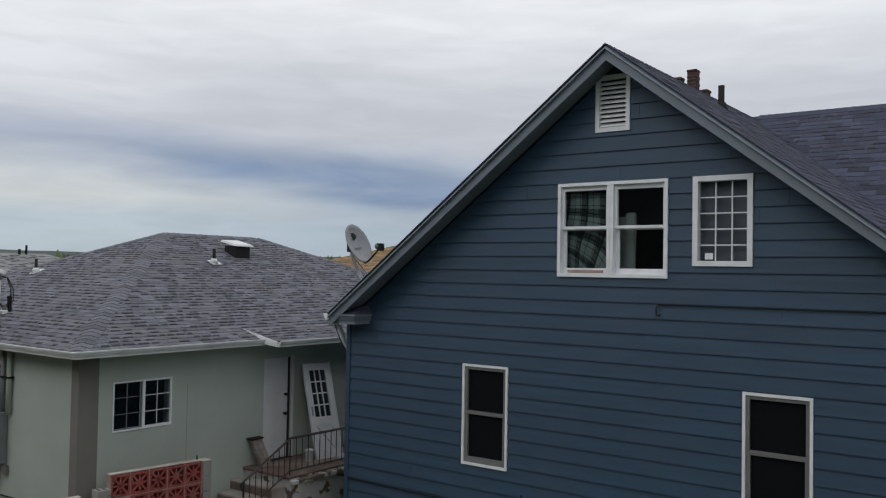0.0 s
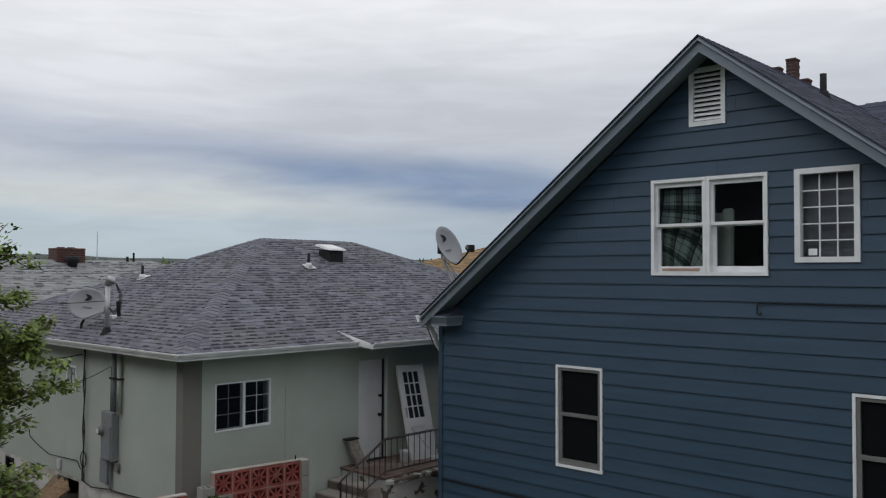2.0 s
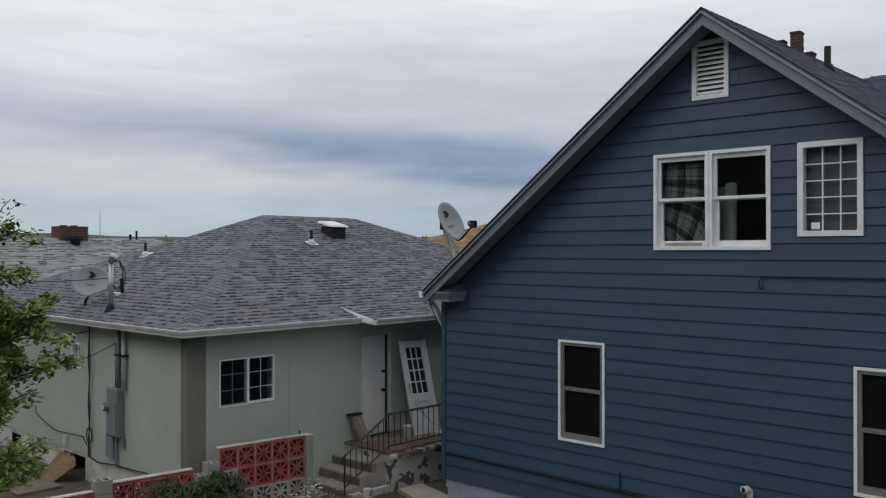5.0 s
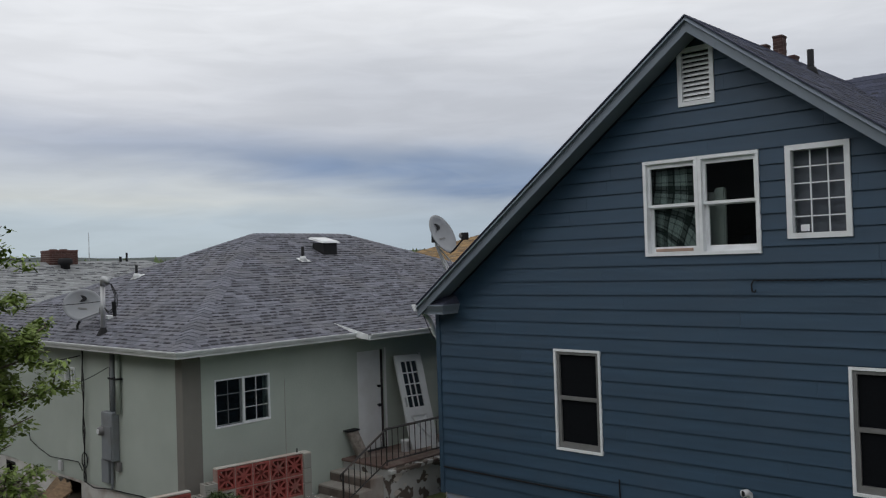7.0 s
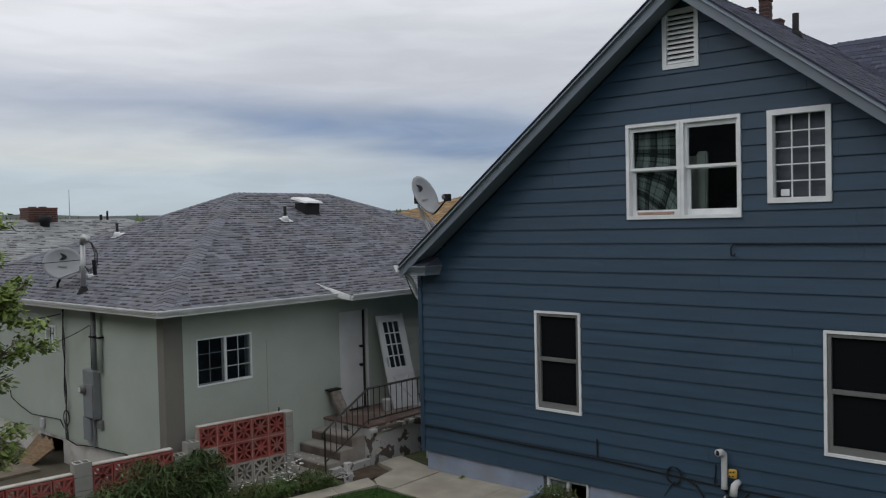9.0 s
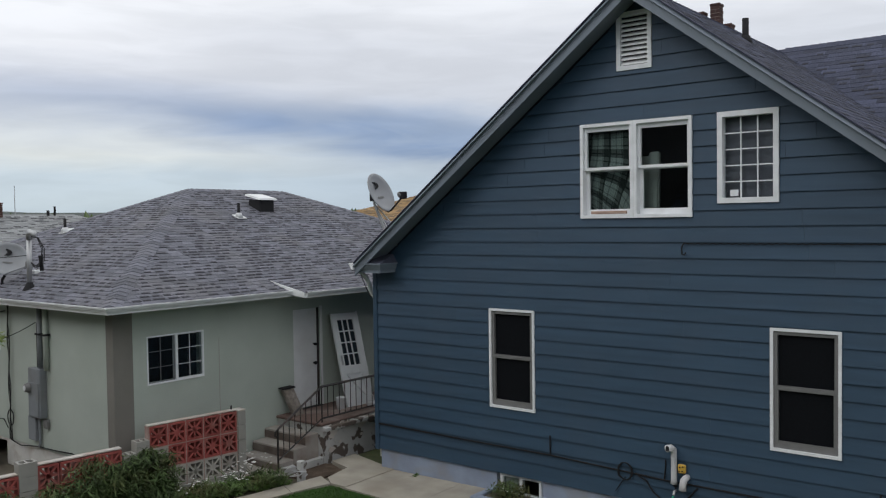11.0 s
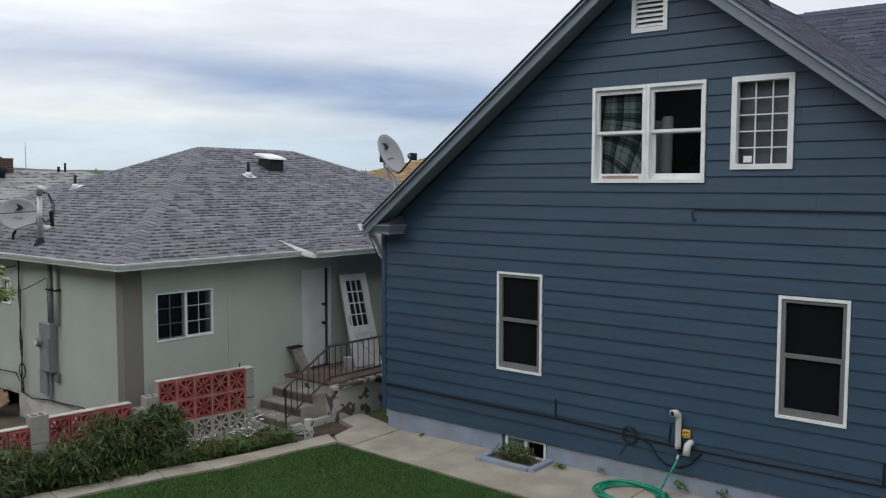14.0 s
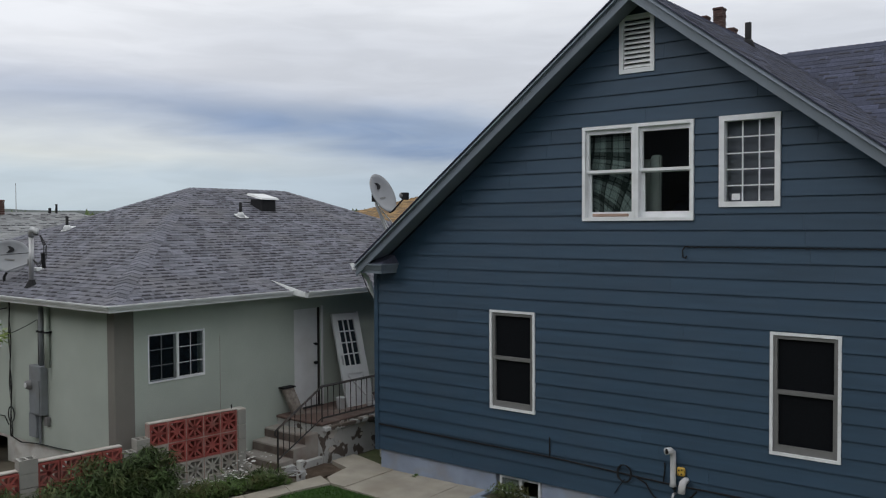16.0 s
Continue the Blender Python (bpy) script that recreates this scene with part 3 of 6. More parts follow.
def gutter(a, b, out, mitre=(0, 0)):
    """A pale metal gutter along an eave: undercut face, rolled lip, open trough; mitre: ends cut at 45 degrees."""
    a, b, o = Vector(a), Vector(b), Vector(out)
    d = (b - a).normalized()
    prof = [(0, -0.088), (0.045, -0.088), (0.050, -0.066), (0.078, -0.024), (0.080, -0.006), (0.098, 0.0), (0.100, 0.022), (0.084, 0.024), (0.070, 0.002), (0.044, -0.074), (0.01, -0.074), (0.01, 0.01), (0, 0.01)]
    bm = bmesh.new()
    r0 = [bm.verts.new(a + o * p - d * p * mitre[0] + Vector((0, 0, q))) for p, q in prof]
    r1 = [bm.verts.new(b + o * p + d * p * mitre[1] + Vector((0, 0, q))) for p, q in prof]
    for i in range(len(prof)):
        j = (i + 1) % len(prof)
        bm.faces.new((r0[i], r0[j], r1[j], r1[i]))
    bm.faces.new(r0)
    bm.faces.new(r1[::-1])
    return bm


part("gutter", gutter((-9.90, -0.27, 2.93), (-9.90, 9, 2.93), (1, 0, 0)), M_GUTTER, green, "pale metal eaves gutter")
part("gutter", gutter((EX - 0.02, EY + 0.02, EZ - 0.01), (EX - 0.02, -0.30, EZ - 0.01), (1, 0, 0), (1, 0)), M_GUTTER, green, "pale metal eaves gutter")
part("gutter", gutter((WX, EY + 0.02, EZ - 0.01), (EX - 0.02, EY + 0.02, EZ - 0.01), (0, -1, 0), (0, 1)), M_GUTTER, green, "pale metal eaves gutter")

# sliding window with a grid in both leaves
u0, u1, w0, w1 = G_WIN
bm = bmesh.new()
frame_ring(bm, u0, u1, w0 - 0.01, w1, 0.022, -0.08, 0.015, fg)
gwin = part("window", bm, M_WHITE, green, "white sliding window with grid bars")
um = (u0 + u1) / 2
for k, (a, b, dd, mm) in enumerate(((u0 + 0.01, um - 0.02, -0.016, M_BOX), (um, u1 - 0.01, 0.004, M_WHITE))):
    bm = bmesh.new()
    frame_ring(bm, a, b, w0 + 0.01, w1 - 0.01, 0.02, dd - 0.02, dd, fg)
    box(bm, ((b if k == 0 else a) - 0.01, dd - 0.02, w0 + 0.01), ((b if k == 0 else a) + (0.0 if k == 0 else 0.035), dd + 0.006, w1 - 0.01), fg)
    leaf = part("sash", bm, M_WHITE if k else M_BOX, gwin)
    pane("pane", a + 0.01, b - 0.01, w0 + 0.02, w1 - 0.02, dd - 0.026, fg, gwin)
    part("grid_bar", boxbm(((a + b) / 2 - 0.005, dd - 0.01, w0 + 0.03), ((a + b) / 2 + 0.005, dd - 0.002, w1 - 0.03), fg), mm, gwin)
    for q in (1, 2):
        zq = w0 + (w1 - w0) * q / 3
        part("grid_bar", boxbm((a + 0.03, dd - 0.011, zq - 0.005), (b - 0.03, dd - 0.003, zq + 0.005), fg), mm, gwin)

part("wall_seam", boxbm((-1.56, 0.0, 0.6), (-1.552, 0.004, 2.25), fg), M_GREYBLOCK, green, "thin vertical seam in the stucco")

# white slab door
u0, u1, w0, w1 = G_DOOR
bm = bmesh.new()
box(bm, (u0 + 0.005, -0.10, w0 + 0.005), (u1 - 0.022, -0.035, w1 - 0.005), fg)
bmesh.ops.bevel(bm, geom=bm.edges[:], offset=0.004, segments=1, affect='EDGES')
gdoor = part("door", bm, M_DOORW, green, "plain white painted back door")
bm = bmesh.new()
box(bm, (u1 - 0.016, -0.15, w0), (u1 - 0.004, 0.008, w1), fg)
part("jamb", bm, M_IRON, gdoor, "dark door jamb")
part("jamb", boxbm((u1 + 0.03, -0.002, w0), (u1 + 0.075, 0.03, w1 + 0.03), fg, 0.003), M_DOORW, gdoor)
for zk, r in ((1.86, 0.03), (1.50, 0.035)):
    part("door_knob", tubebm([fg(u1 - 0.11, -0.035, zk), fg(u1 - 0.11, 0.0, zk), fg(u1 - 0.11, 0.012, zk), fg(u1 - 0.11, 0.04, zk)], [r * 0.5, r * 0.5, r, r * 0.8], 10), M_DARK, gdoor, "black door hardware")
part("threshold", boxbm((u0 - 0.02, -0.03, 0.64), (u1 + 0.05, 0.07, 0.685), fg, 0.006), M_DARK, gdoor)

# small window, foundation vent and rooms on the meter wall
u0, u1, w0, w1 = L_WIN
bm = bmesh.new()
frame_ring(bm, u0, u1, w0, w1, 0.035, -0.1, 0.02, fl)
box(bm, ((u0 + u1) / 2 - 0.015, -0.04, w0 + 0.03), ((u0 + u1) / 2 + 0.015, -0.01, w1 - 0.03), fl)
lw = part("window", bm, M_WHITE, green, "small white two-pane window")
pane("pane", u0 + 0.03, u1 - 0.03, w0 + 0.03, w1 - 0.03, -0.05, fl, lw)
u0, u1, w0, w1 = L_BASE
bm = bmesh.new()
frame_ring(bm, u0, u1, w0, w1, 0.03, -0.1, -0.01, fl)
bw = part("window", bm, M_DARK, green, "dark foundation window")
pane("pane", u0 + 0.03, u1 - 0.03, w0 + 0.03, w1 - 0.03, -0.05, fl, bw)

# flatter roof extension over the porch, with its pale side board and soffit
PX, PZ, PY = -9.89, 2.935, -0.265
PORCH_ROOF = [(PX, PY, PZ), (PX, 9, PZ), (-10.62, 9, 3.146), (-10.62, -0.43, 3.146)]
bm = bmesh.new()
prism(bm, PORCH_ROOF, (0, 0, -0.03))
porch_roof = part("porch_roof", bm, M_SHINGLE, green, "grey shingle roof extension over the porch")
bm = bmesh.new()
prism(bm, [(-10.60, -0.438, 3.138), (PX, PY - 0.013, PZ + 0.004), (PX, PY - 0.013, PZ - 0.085), (EX + 0.06, -0.345, EZ - 0.07)], (0.003, -0.018, 0))
part("side_board", bm, M_GUTTER, green, "pale side board of the porch roof")
part("soffit", boxbm((EX - 0.3, PY + 0.02, PZ - 0.10), (PX - 0.01, 9, PZ - 0.075)), M_STUCCO, green)

# ---- shingles ----
def tabs(poly, lift, course, seed, wmin=0.13, wmax=0.34, keep=None):
    """Laminated shingle tabs over one slope; poly: eave start, eave end, upper end, upper start."""
    r = random.Random(seed)
    p = [Vector(q) for q in poly]
    if len(p) == 3:
        p.append(p[2])
    along = (p[1] - p[0]).normalized()
    up = (p[3] - p[0]) - along * (p[3] - p[0]).dot(along)
    height = up.length
    up.normalize()
    n = along.cross(up).normalized()
    if n.z < 0:
        n = -n
    la, lb = (p[3] - p[0]).dot(along) / height, (p[2] - p[1]).dot(along) / height
    length = (p[1] - p[0]).length
    out, k = [], 0
    while (k + 1) * course <= height + 0.001:
        b0, b1 = k * course - 0.012, (k + 1) * course
        a = la * b0 - r.random() * 0.2
        end = length + lb * b0
        while a < end:
            w = r.uniform(wmin, wmax)
            c0, c1 = max(a, la * b0), min(a + w - 0.006, end)
            d0, d1 = max(a, la * b1), min(a + w - 0.006, length + lb * b1)
            if c1 - c0 > 0.02 and d1 - d0 > 0.004:
                h = lift * r.choice((0.6, 0.9, 1.0, 1.3))
                j = r.uniform(-0.006, 0.006)
                o = p[0]
                q = [o + along * c0 + up * (b0 + j) + n * 0.001, o + along * c1 + up * (b0 + j) + n * 0.001,
                     o + along * c0 + up * (b0 + j) + n * h, o + along * c1 + up * (b0 + j) + n * h,
                     o + along * d1 + up * b1 + n * 0.002, o + along * d0 + up * b1 + n * 0.002]
                out.append(q)
            a += w
        k += 1
    return out


TABF = ((0, 1, 3, 2), (2, 3, 4, 5), (0, 2, 5), (1, 4, 3))


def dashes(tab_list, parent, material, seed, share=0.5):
    """Dark granule bands under some laminated tabs, tab-edge shade put into their colour."""
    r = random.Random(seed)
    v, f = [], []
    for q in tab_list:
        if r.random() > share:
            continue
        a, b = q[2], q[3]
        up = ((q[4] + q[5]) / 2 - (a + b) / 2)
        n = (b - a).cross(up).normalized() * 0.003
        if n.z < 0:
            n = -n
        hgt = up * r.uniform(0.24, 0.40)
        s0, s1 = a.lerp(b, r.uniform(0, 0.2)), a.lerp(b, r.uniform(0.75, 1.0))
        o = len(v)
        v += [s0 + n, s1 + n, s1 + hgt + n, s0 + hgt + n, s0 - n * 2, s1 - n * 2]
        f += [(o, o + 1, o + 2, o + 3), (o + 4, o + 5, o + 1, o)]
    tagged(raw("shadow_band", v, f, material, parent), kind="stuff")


def lay(tab_list, parent, material, single=0, near=None, material_single=None):
    if near:
        tab_list = sorted(tab_list, key=lambda q: (q[0] - Vector(near)).length)
    for q in tab_list[:single]:
        raw("shingle", q, TABF, material_single, parent)
    v, f = [], []
    for q in tab_list[single:]:
        o = len(v)
        v += q
        f += [tuple(o + i for i in t) for t in TABF]
    tagged(raw("shingles", v, f, material, parent), kind="stuff")


for hp, cnt in ((0, 200), (1, 100)):
    tl = tabs(HIPS[hp], 0.009, 0.122, 1 + hp, 0.12, 0.27)
    lay(tl, g_slopes[hp], M_SHINGLE, cnt, (EX, EY, EZ), M_SHINGLE_P)
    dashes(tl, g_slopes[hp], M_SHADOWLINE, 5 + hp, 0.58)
tl = tabs(PORCH_ROOF, 0.009, 0.122, 9, 0.12, 0.27)
lay(tl, porch_roof, M_SHINGLE)
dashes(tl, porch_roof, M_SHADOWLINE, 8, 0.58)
for ob_, poly_, sd_ in ((roof_r, [(ER, FRONT, zR), (ER, 8, zR + 0.095), (RIDGE_X, 8, RIDGE_Z + 0.095), (RIDGE_X, FRONT, RIDGE_Z)], 3),
                        (roof_c, [(-4.3, 1.0, CRZ - (CRY - 1) * CRS), (8, 1.0, CRZ - (CRY - 1) * CRS), (8, CRY, CRZ), (-4.3, CRY, CRZ)], 4)):
    tl = tabs(poly_, 0.007, 0.143, sd_, 0.16, 0.36)
    lay(tl, ob_, M_SHINGLE_D)
    dashes(tl, ob_, M_SHADOWLINE_D, sd_ + 5, 0.4)



def caps(a, b, n1, n2, parent, material, step=0.15, half=0.16):
    """Bent cap shingles along a hip or ridge between the two slope directions n1 and n2 (pointing down the slopes)."""
    a, b = Vector(a), Vector(b)
    d = (b - a).normalized()
    n1, n2 = Vector(n1).normalized(), Vector(n2).normalized()
    a += d * 0.08
    k, length = 0, (b - a).length
    up = -(n1 + n2).normalized()
    while (k + 1) * step < length:
        p, q = a + d * k * step, a + d * ((k + 1) * step + 0.04)
        hi, lo = up * 0.017, up * 0.008
        pts = [p + n1 * half + hi, p + hi * 1.2, p + n2 * half + hi, q + n1 * half + lo, q + lo * 1.2, q + n2 * half + lo,
               p + n1 * half, p + n2 * half]
        raw("hip_cap", pts, ((0, 1, 4, 3), (1, 2, 5, 4), (6, 0, 3), (7, 5, 2), (6, 1, 0), (7, 2, 1), (6, 7, 1)), material, parent)
        k += 1


hd = Vector((RX - EX, RY0 - EY, RZ - EZ)).normalized()


def slope_side(ridge_dir, fall):
    """The direction down a slope, square to the hip."""
    f = Vector(fall).normalized()
    return (f - ridge_dir * f.dot(ridge_dir)).normalized()


caps((EX, EY, EZ), (RX, RY0, RZ), slope_side(hd, (1, 0, -PITCH)), slope_side(hd, (0, -1, -PITCH)), g_slopes[0], M_SHINGLE_P)
hd2 = Vector((0, 1, 0))
caps((RX, RY0, RZ), (RX, RY1, RZ), slope_side(hd2, (1, 0, -PITCH)), slope_side(hd2, (-1, 0, -PITCH)), g_slopes[0], M_SHINGLE_P)
hd3 = Vector((EX - RX, NY - RY1, EZ - RZ)).normalized()
caps((EX, NY, EZ), (RX, RY1, RZ), slope_side(hd3, (1, 0, -PITCH)), slope_side(hd3, (0, 1, -PITCH)), g_slopes[0], M_SHINGLE_P)
hd4 = Vector((WX - RX, EY - RY0, EZ - RZ)).normalized()
caps((WX, EY, EZ), (RX, RY0, RZ), slope_side(hd4, (-1, 0, -PITCH)), slope_side(hd4, (0, -1, -PITCH)), g_slopes[1], M_SHINGLE_P)
caps((RIDGE_X, FRONT, RIDGE_Z), (RIDGE_X, 7, RIDGE_Z + 0.08), slope_side(hd2, (1, 0, -SR)), slope_side(hd2, (-1, 0, -SL)), roof_r, M_SHINGLE_D)
caps((-3.7, CRY, CRZ), (8, CRY, CRZ), (0, -1, -CRS), (0, 1, -CRS), roof_c, M_SHINGLE_D)

# ---- blue house details ----
# casement with a grid of bars and a lavender blind behind
u0, u1, w0, w1 = HOLES[3]
bm = bmesh.new()
frame_ring(bm, u0, u1, w0, w1, 0.066, -0.09, 0.042, fb)
cw = part("window", bm, M_WHITE, blue, "white casement window with grid bars")
a, b, c, e = u0 + 0.066, u1 - 0.066, w0 + 0.066, w1 - 0.066
pane("pane", a, b, c, e, -0.05, fb, cw)
for i in (1, 2):
    x = a + (b - a) * i / 3
    part("grid_bar", boxbm((x - 0.007, -0.05, c), (x + 0.007, -0.03, e), fb), M_WHITE, cw)
for i in (1, 2, 3, 4):
    z = c + (e - c) * i / 5
    part("grid_bar", boxbm((a, -0.05, z - 0.007), (b, -0.031, z + 0.007), fb), M_WHITE, cw)
M_BLIND = mat("mauve_grey_blind", (0.235, 0.225, 0.265), 0.95, 0.1, 8, stain=(0.17, 0.16, 0.2), stain_scale=4, stain_amt=0.6)
part("blind", boxbm((a - 0.05, -0.125, c - 0.05), (b + 0.05, -0.12, e + 0.05), fb), M_BLIND, cw, "mauve-grey fabric blind")
part("paper_tag", boxbm((a + 0.07, -0.045, c + 0.02), (a + 0.17, -0.04, c + 0.1), fb), M_WHITE, cw)

# plaid curtain: a wavy cloth with a tartan of thin and wide stripes
m = bpy.data.materials.new("green_plaid_cloth")
m.use_nodes = True
n, l = m.node_tree.nodes, m.node_tree.links
tcn = n.new("ShaderNodeTexCoord")
sp = n.new("ShaderNodeSeparateXYZ")
l.new(tcn.outputs["UV"], sp.inputs[0])


def pm(op, x, y):
    q = n.new("ShaderNodeMath")
    q.operation = op
    for i, v in enumerate((x, y)):
        if isinstance(v, (int, float)):
            q.inputs[i].default_value = v
        else:
            l.new(v, q.inputs[i])
    return q.outputs[0]


def stripe(src, freq, phase, width):
    return pm('LESS_THAN', pm('FRACT', pm('ADD', pm('MULTIPLY', src, freq), phase), 0), width)


su = pm('ADD', stripe(sp.outputs[0], 2.6, 0.1, 0.34), pm('MULTIPLY', stripe(sp.outputs[0], 7.8, 0.55, 0.16), 0.6))
sv = pm('ADD', stripe(sp.outputs[1], 4, 0.3, 0.34), pm('MULTIPLY', stripe(sp.outputs[1], 12, 0.55, 0.16), 0.6))
dark = pm('MINIMUM', pm('MULTIPLY', pm('ADD', su, sv), 0.7), 1.0)
mixp = n.new("ShaderNodeMixRGB")
mixp.inputs[1].default_value, mixp.inputs[2].default_value = (0.28, 0.33, 0.315, 1), (0.010, 0.018, 0.016, 1)
l.new(dark, mixp.inputs[0])
l.new(mixp.outputs[0], n["Principled BSDF"].inputs["Base Color"])
n["Principled BSDF"].inputs["Roughness"].default_value = 0.95
M_PLAID = m


def cloth(name, a0, a1, c0, c1, d, amp, material, parent, tilt=0.0):
    v, f, uv = [], [], []
    nu, nv = 28, 28
    for j in range(nv + 1):
        for i in range(nu + 1):
            s, t = i / nu, j / nv
            dd = d + amp * math.sin(s * 17 + 2.3 * t + 3 * tilt * (1 - t) ** 2) + amp * 0.8 * noise.noise((s * 4, t * 4, 1))
            v.append(fb(a0 + (a1 - a0) * s, dd, c0 + (c1 - c0) * t))
            warp = tilt * (1 - t) ** 2
            uv.append((s + 0.6 * warp * math.sin(3 * t + 2 * s), t + warp * (s - 0.3) * 1.2))
    for j in range(nv):
        for i in range(nu):
            k = j * (nu + 1) + i
            f.append((k, k + 1, k + nu + 2, k + nu + 1))
    ob = raw(name, v, f, material, parent, True)
    lay_ = ob.data.uv_layers.new(name="UVMap")
    for lp in ob.data.loops:
        lay_.data[lp.index].uv = uv[lp.vertex_index]
    return ob


curt = thing("plaid_curtain", "crumpled dark green and grey plaid curtain inside the window", "curtain")
cloth("cloth", -4.52, -3.80, 4.18, 5.42, -0.16, 0.018, M_PLAID, curt, 0.5)
# pale folded fabric standing behind the other sash
roll = thing("fabric_panel", "pale off-white folded fabric standing behind the window", "fabric")
M_CLOTH = mat("off_white_cloth", (0.44, 0.46, 0.43), 0.9, 0.12, 5, stain=(0.30, 0.31, 0.29), stain_scale=3, stain_amt=0.5)
bm = bmesh.new()
for k, (x0, x1, z1, y) in enumerate(((-3.80, -3.66, 5.00, 0.30), (-3.67, -3.52, 5.05, 0.27))):
    hexa(bm, [(x0 - 0.04, y, 3.31), (x1 - 0.03, y, 3.31), (x1 - 0.03, y + 0.07, 3.31), (x0 - 0.04, y + 0.07, 3.31),
              (x0, y - 0.01, z1), (x1, y - 0.02, z1), (x1, y + 0.06, z1), (x0, y + 0.06, z1)])
bmesh.ops.bevel(bm, geom=bm.edges[:], offset=0.018, segments=2, affect='EDGES')
part("fold", bm, M_CLOTH, roll)
# wooden stick lying on the sill
stick = part("sill_stick", boxbm((-4.38, -0.0, 4.222), (-3.86, 0.05, 4.262), fb, 0.006), mat("pinkish_board", (0.42, 0.29, 0.23), 0.8, 0.15, 8))
tagged(stick, "short pinkish wooden board lying on the window sill", "board")

# gable vent
u0, u1, w0, w1 = VENT
bm = bmesh.new()
frame_ring(bm, u0, u1, w0, w1, 0.06, -0.03, 0.036, fb)
gv_ = part("gable_vent", bm, M_WHITE, blue, "white louvred gable vent")
part("vent_back", boxbm((u0 + 0.05, -0.12, w0 + 0.05), (u1 - 0.05, -0.10, w1 - 0.05), fb), M_DARK, gv_)
ns = 10
for i in range(ns):
    z = w0 + 0.07 + (w1 - w0 - 0.14) * i / ns
    bm = bmesh.new()
    hexa(bm, [fb(u0 + 0.055, -0.06, z + 0.05), fb(u1 - 0.055, -0.06, z + 0.05), fb(u1 - 0.055, 0.012, z), fb(u0 + 0.055, 0.012, z),
              fb(u0 + 0.055, -0.06, z + 0.06), fb(u1 - 0.055, -0.06, z + 0.06), fb(u1 - 0.055, 0.012, z + 0.025), fb(u0 + 0.055, 0.012, z + 0.025)])
    part("slat", bm, M_WHITE, gv_)

# cornice return at the eave: bed board, crown and a small pent cap
bm = bmesh.new()
box(bm, (-8.46, -0.38, 3.335), (-8.00, 0.0, 3.385))
hexa(bm, [(-8.47, -0.39, 3.386), (-7.99, -0.39, 3.386), (-7.99, 0.0, 3.386), (-8.47, 0.0, 3.386),
          (-8.51, -0.44, 3.47), (-7.95, -0.44, 3.47), (-7.95, 0.0, 3.47), (-8.51, 0.0, 3.47)])
box(bm, (-8.52, -0.45, 3.471), (-7.94, 0.0, 3.492))
part("cornice_return", bm, M_FASCIA, blue, "boxed slate blue eave return")
bm = bmesh.new()
hexa(bm, [(-8.50, -0.43, 3.493), (-7.95, -0.43, 3.493), (-7.95, -0.012, 3.493), (-8.50, -0.012, 3.493),
          (-8.40, -0.13, 3.60), (-8.06, -0.13, 3.60), (-8.04, -0.012, 3.63), (-8.40, -0.012, 3.63)])
part("return_cap", bm, M_SHINGLE_D, blue)
part("gutter", gutter((EL + 0.0, FRONT - 0.06, zL - 0.02), (EL + 0.0, 9, zL - 0.02), (-1, 0, 0)), M_GUTTER, blue, "pale metal eaves gutter")
bm = bmesh.new()
tube(bm, [(-8.56, -0.38, zL - 0.06), (-8.54, -0.27, zL - 0.15), (-8.54, -0.15, zL - 0.24), (-8.60, 0.0, zL - 0.36), (-8.64, 0.08, zL - 0.50), (-8.60, 0.15, zL - 0.62), (-8.54, 0.2, zL - 0.75), (-8.54, 0.2, 0.15)], 0.040, 8)
part("downspout", bm, M_GUTTER, blue, "pale metal downspout with a bent elbow", smooth=True)
part("cable", tubebm(sag((-8.54, -0.3, zL - 0.1), (-8.50, -0.05, 2.9), 0.05), 0.008, 6), M_DARK, blue)

# basement window and its well
u0, u1, w0, w1 = BASEMENT
bm = bmesh.new()
frame_ring(bm, u0 + 0.06, u1 - 0.02, w0, w1 - 0.01, 0.04, -0.12, -0.03, fb)
box(bm, ((u0 + u1) / 2, -0.11, w0 + 0.04), ((u0 + u1) / 2 + 0.045, -0.035, w1 - 0.05), fb)
bwin = part("window", bm, M_WHITE, blue, "white two-pane basement window")
pane("pane", u0 + 0.1, u1 - 0.06, w0 + 0.04, w1 - 0.05, -0.07, fb, bwin)
# pale sheet that makes the left pane read pale grey
part("curtain", boxbm((u0 + 0.1, -0.11, w0 + 0.04), ((u0 + u1) / 2, -0.105, w1 - 0.05), fb), M_CLOTH, bwin, "pale sheet behind the left pane")
well = thing("window_well", "pale blue painted concrete window well with weeds", "window well")
for a_, b_ in (((-6.14, -0.56, -0.05), (-6.04, 0.018, 0.115)), ((-5.24, -0.52, -0.05), (-5.13, 0.018, 0.125)), ((-6.04, -0.55, -0.05), (-5.24, -0.44, 0.120))):
    part("well_curb", boxbm(a_, b_, ident, 0.012), M_FOUND, well)
part("well_soil", boxbm((-6.04, -0.44, -0.06), (-5.24, 0.018, 0.07)), M_SOIL, well)

# cables along the wall
def cable(name, pts, r=0.009, label="black cable clipped to the siding"):
    bm = bmesh.new()
    tube(bm, pts, r, 6)
    return part(name, bm, M_DARK, blue, label)


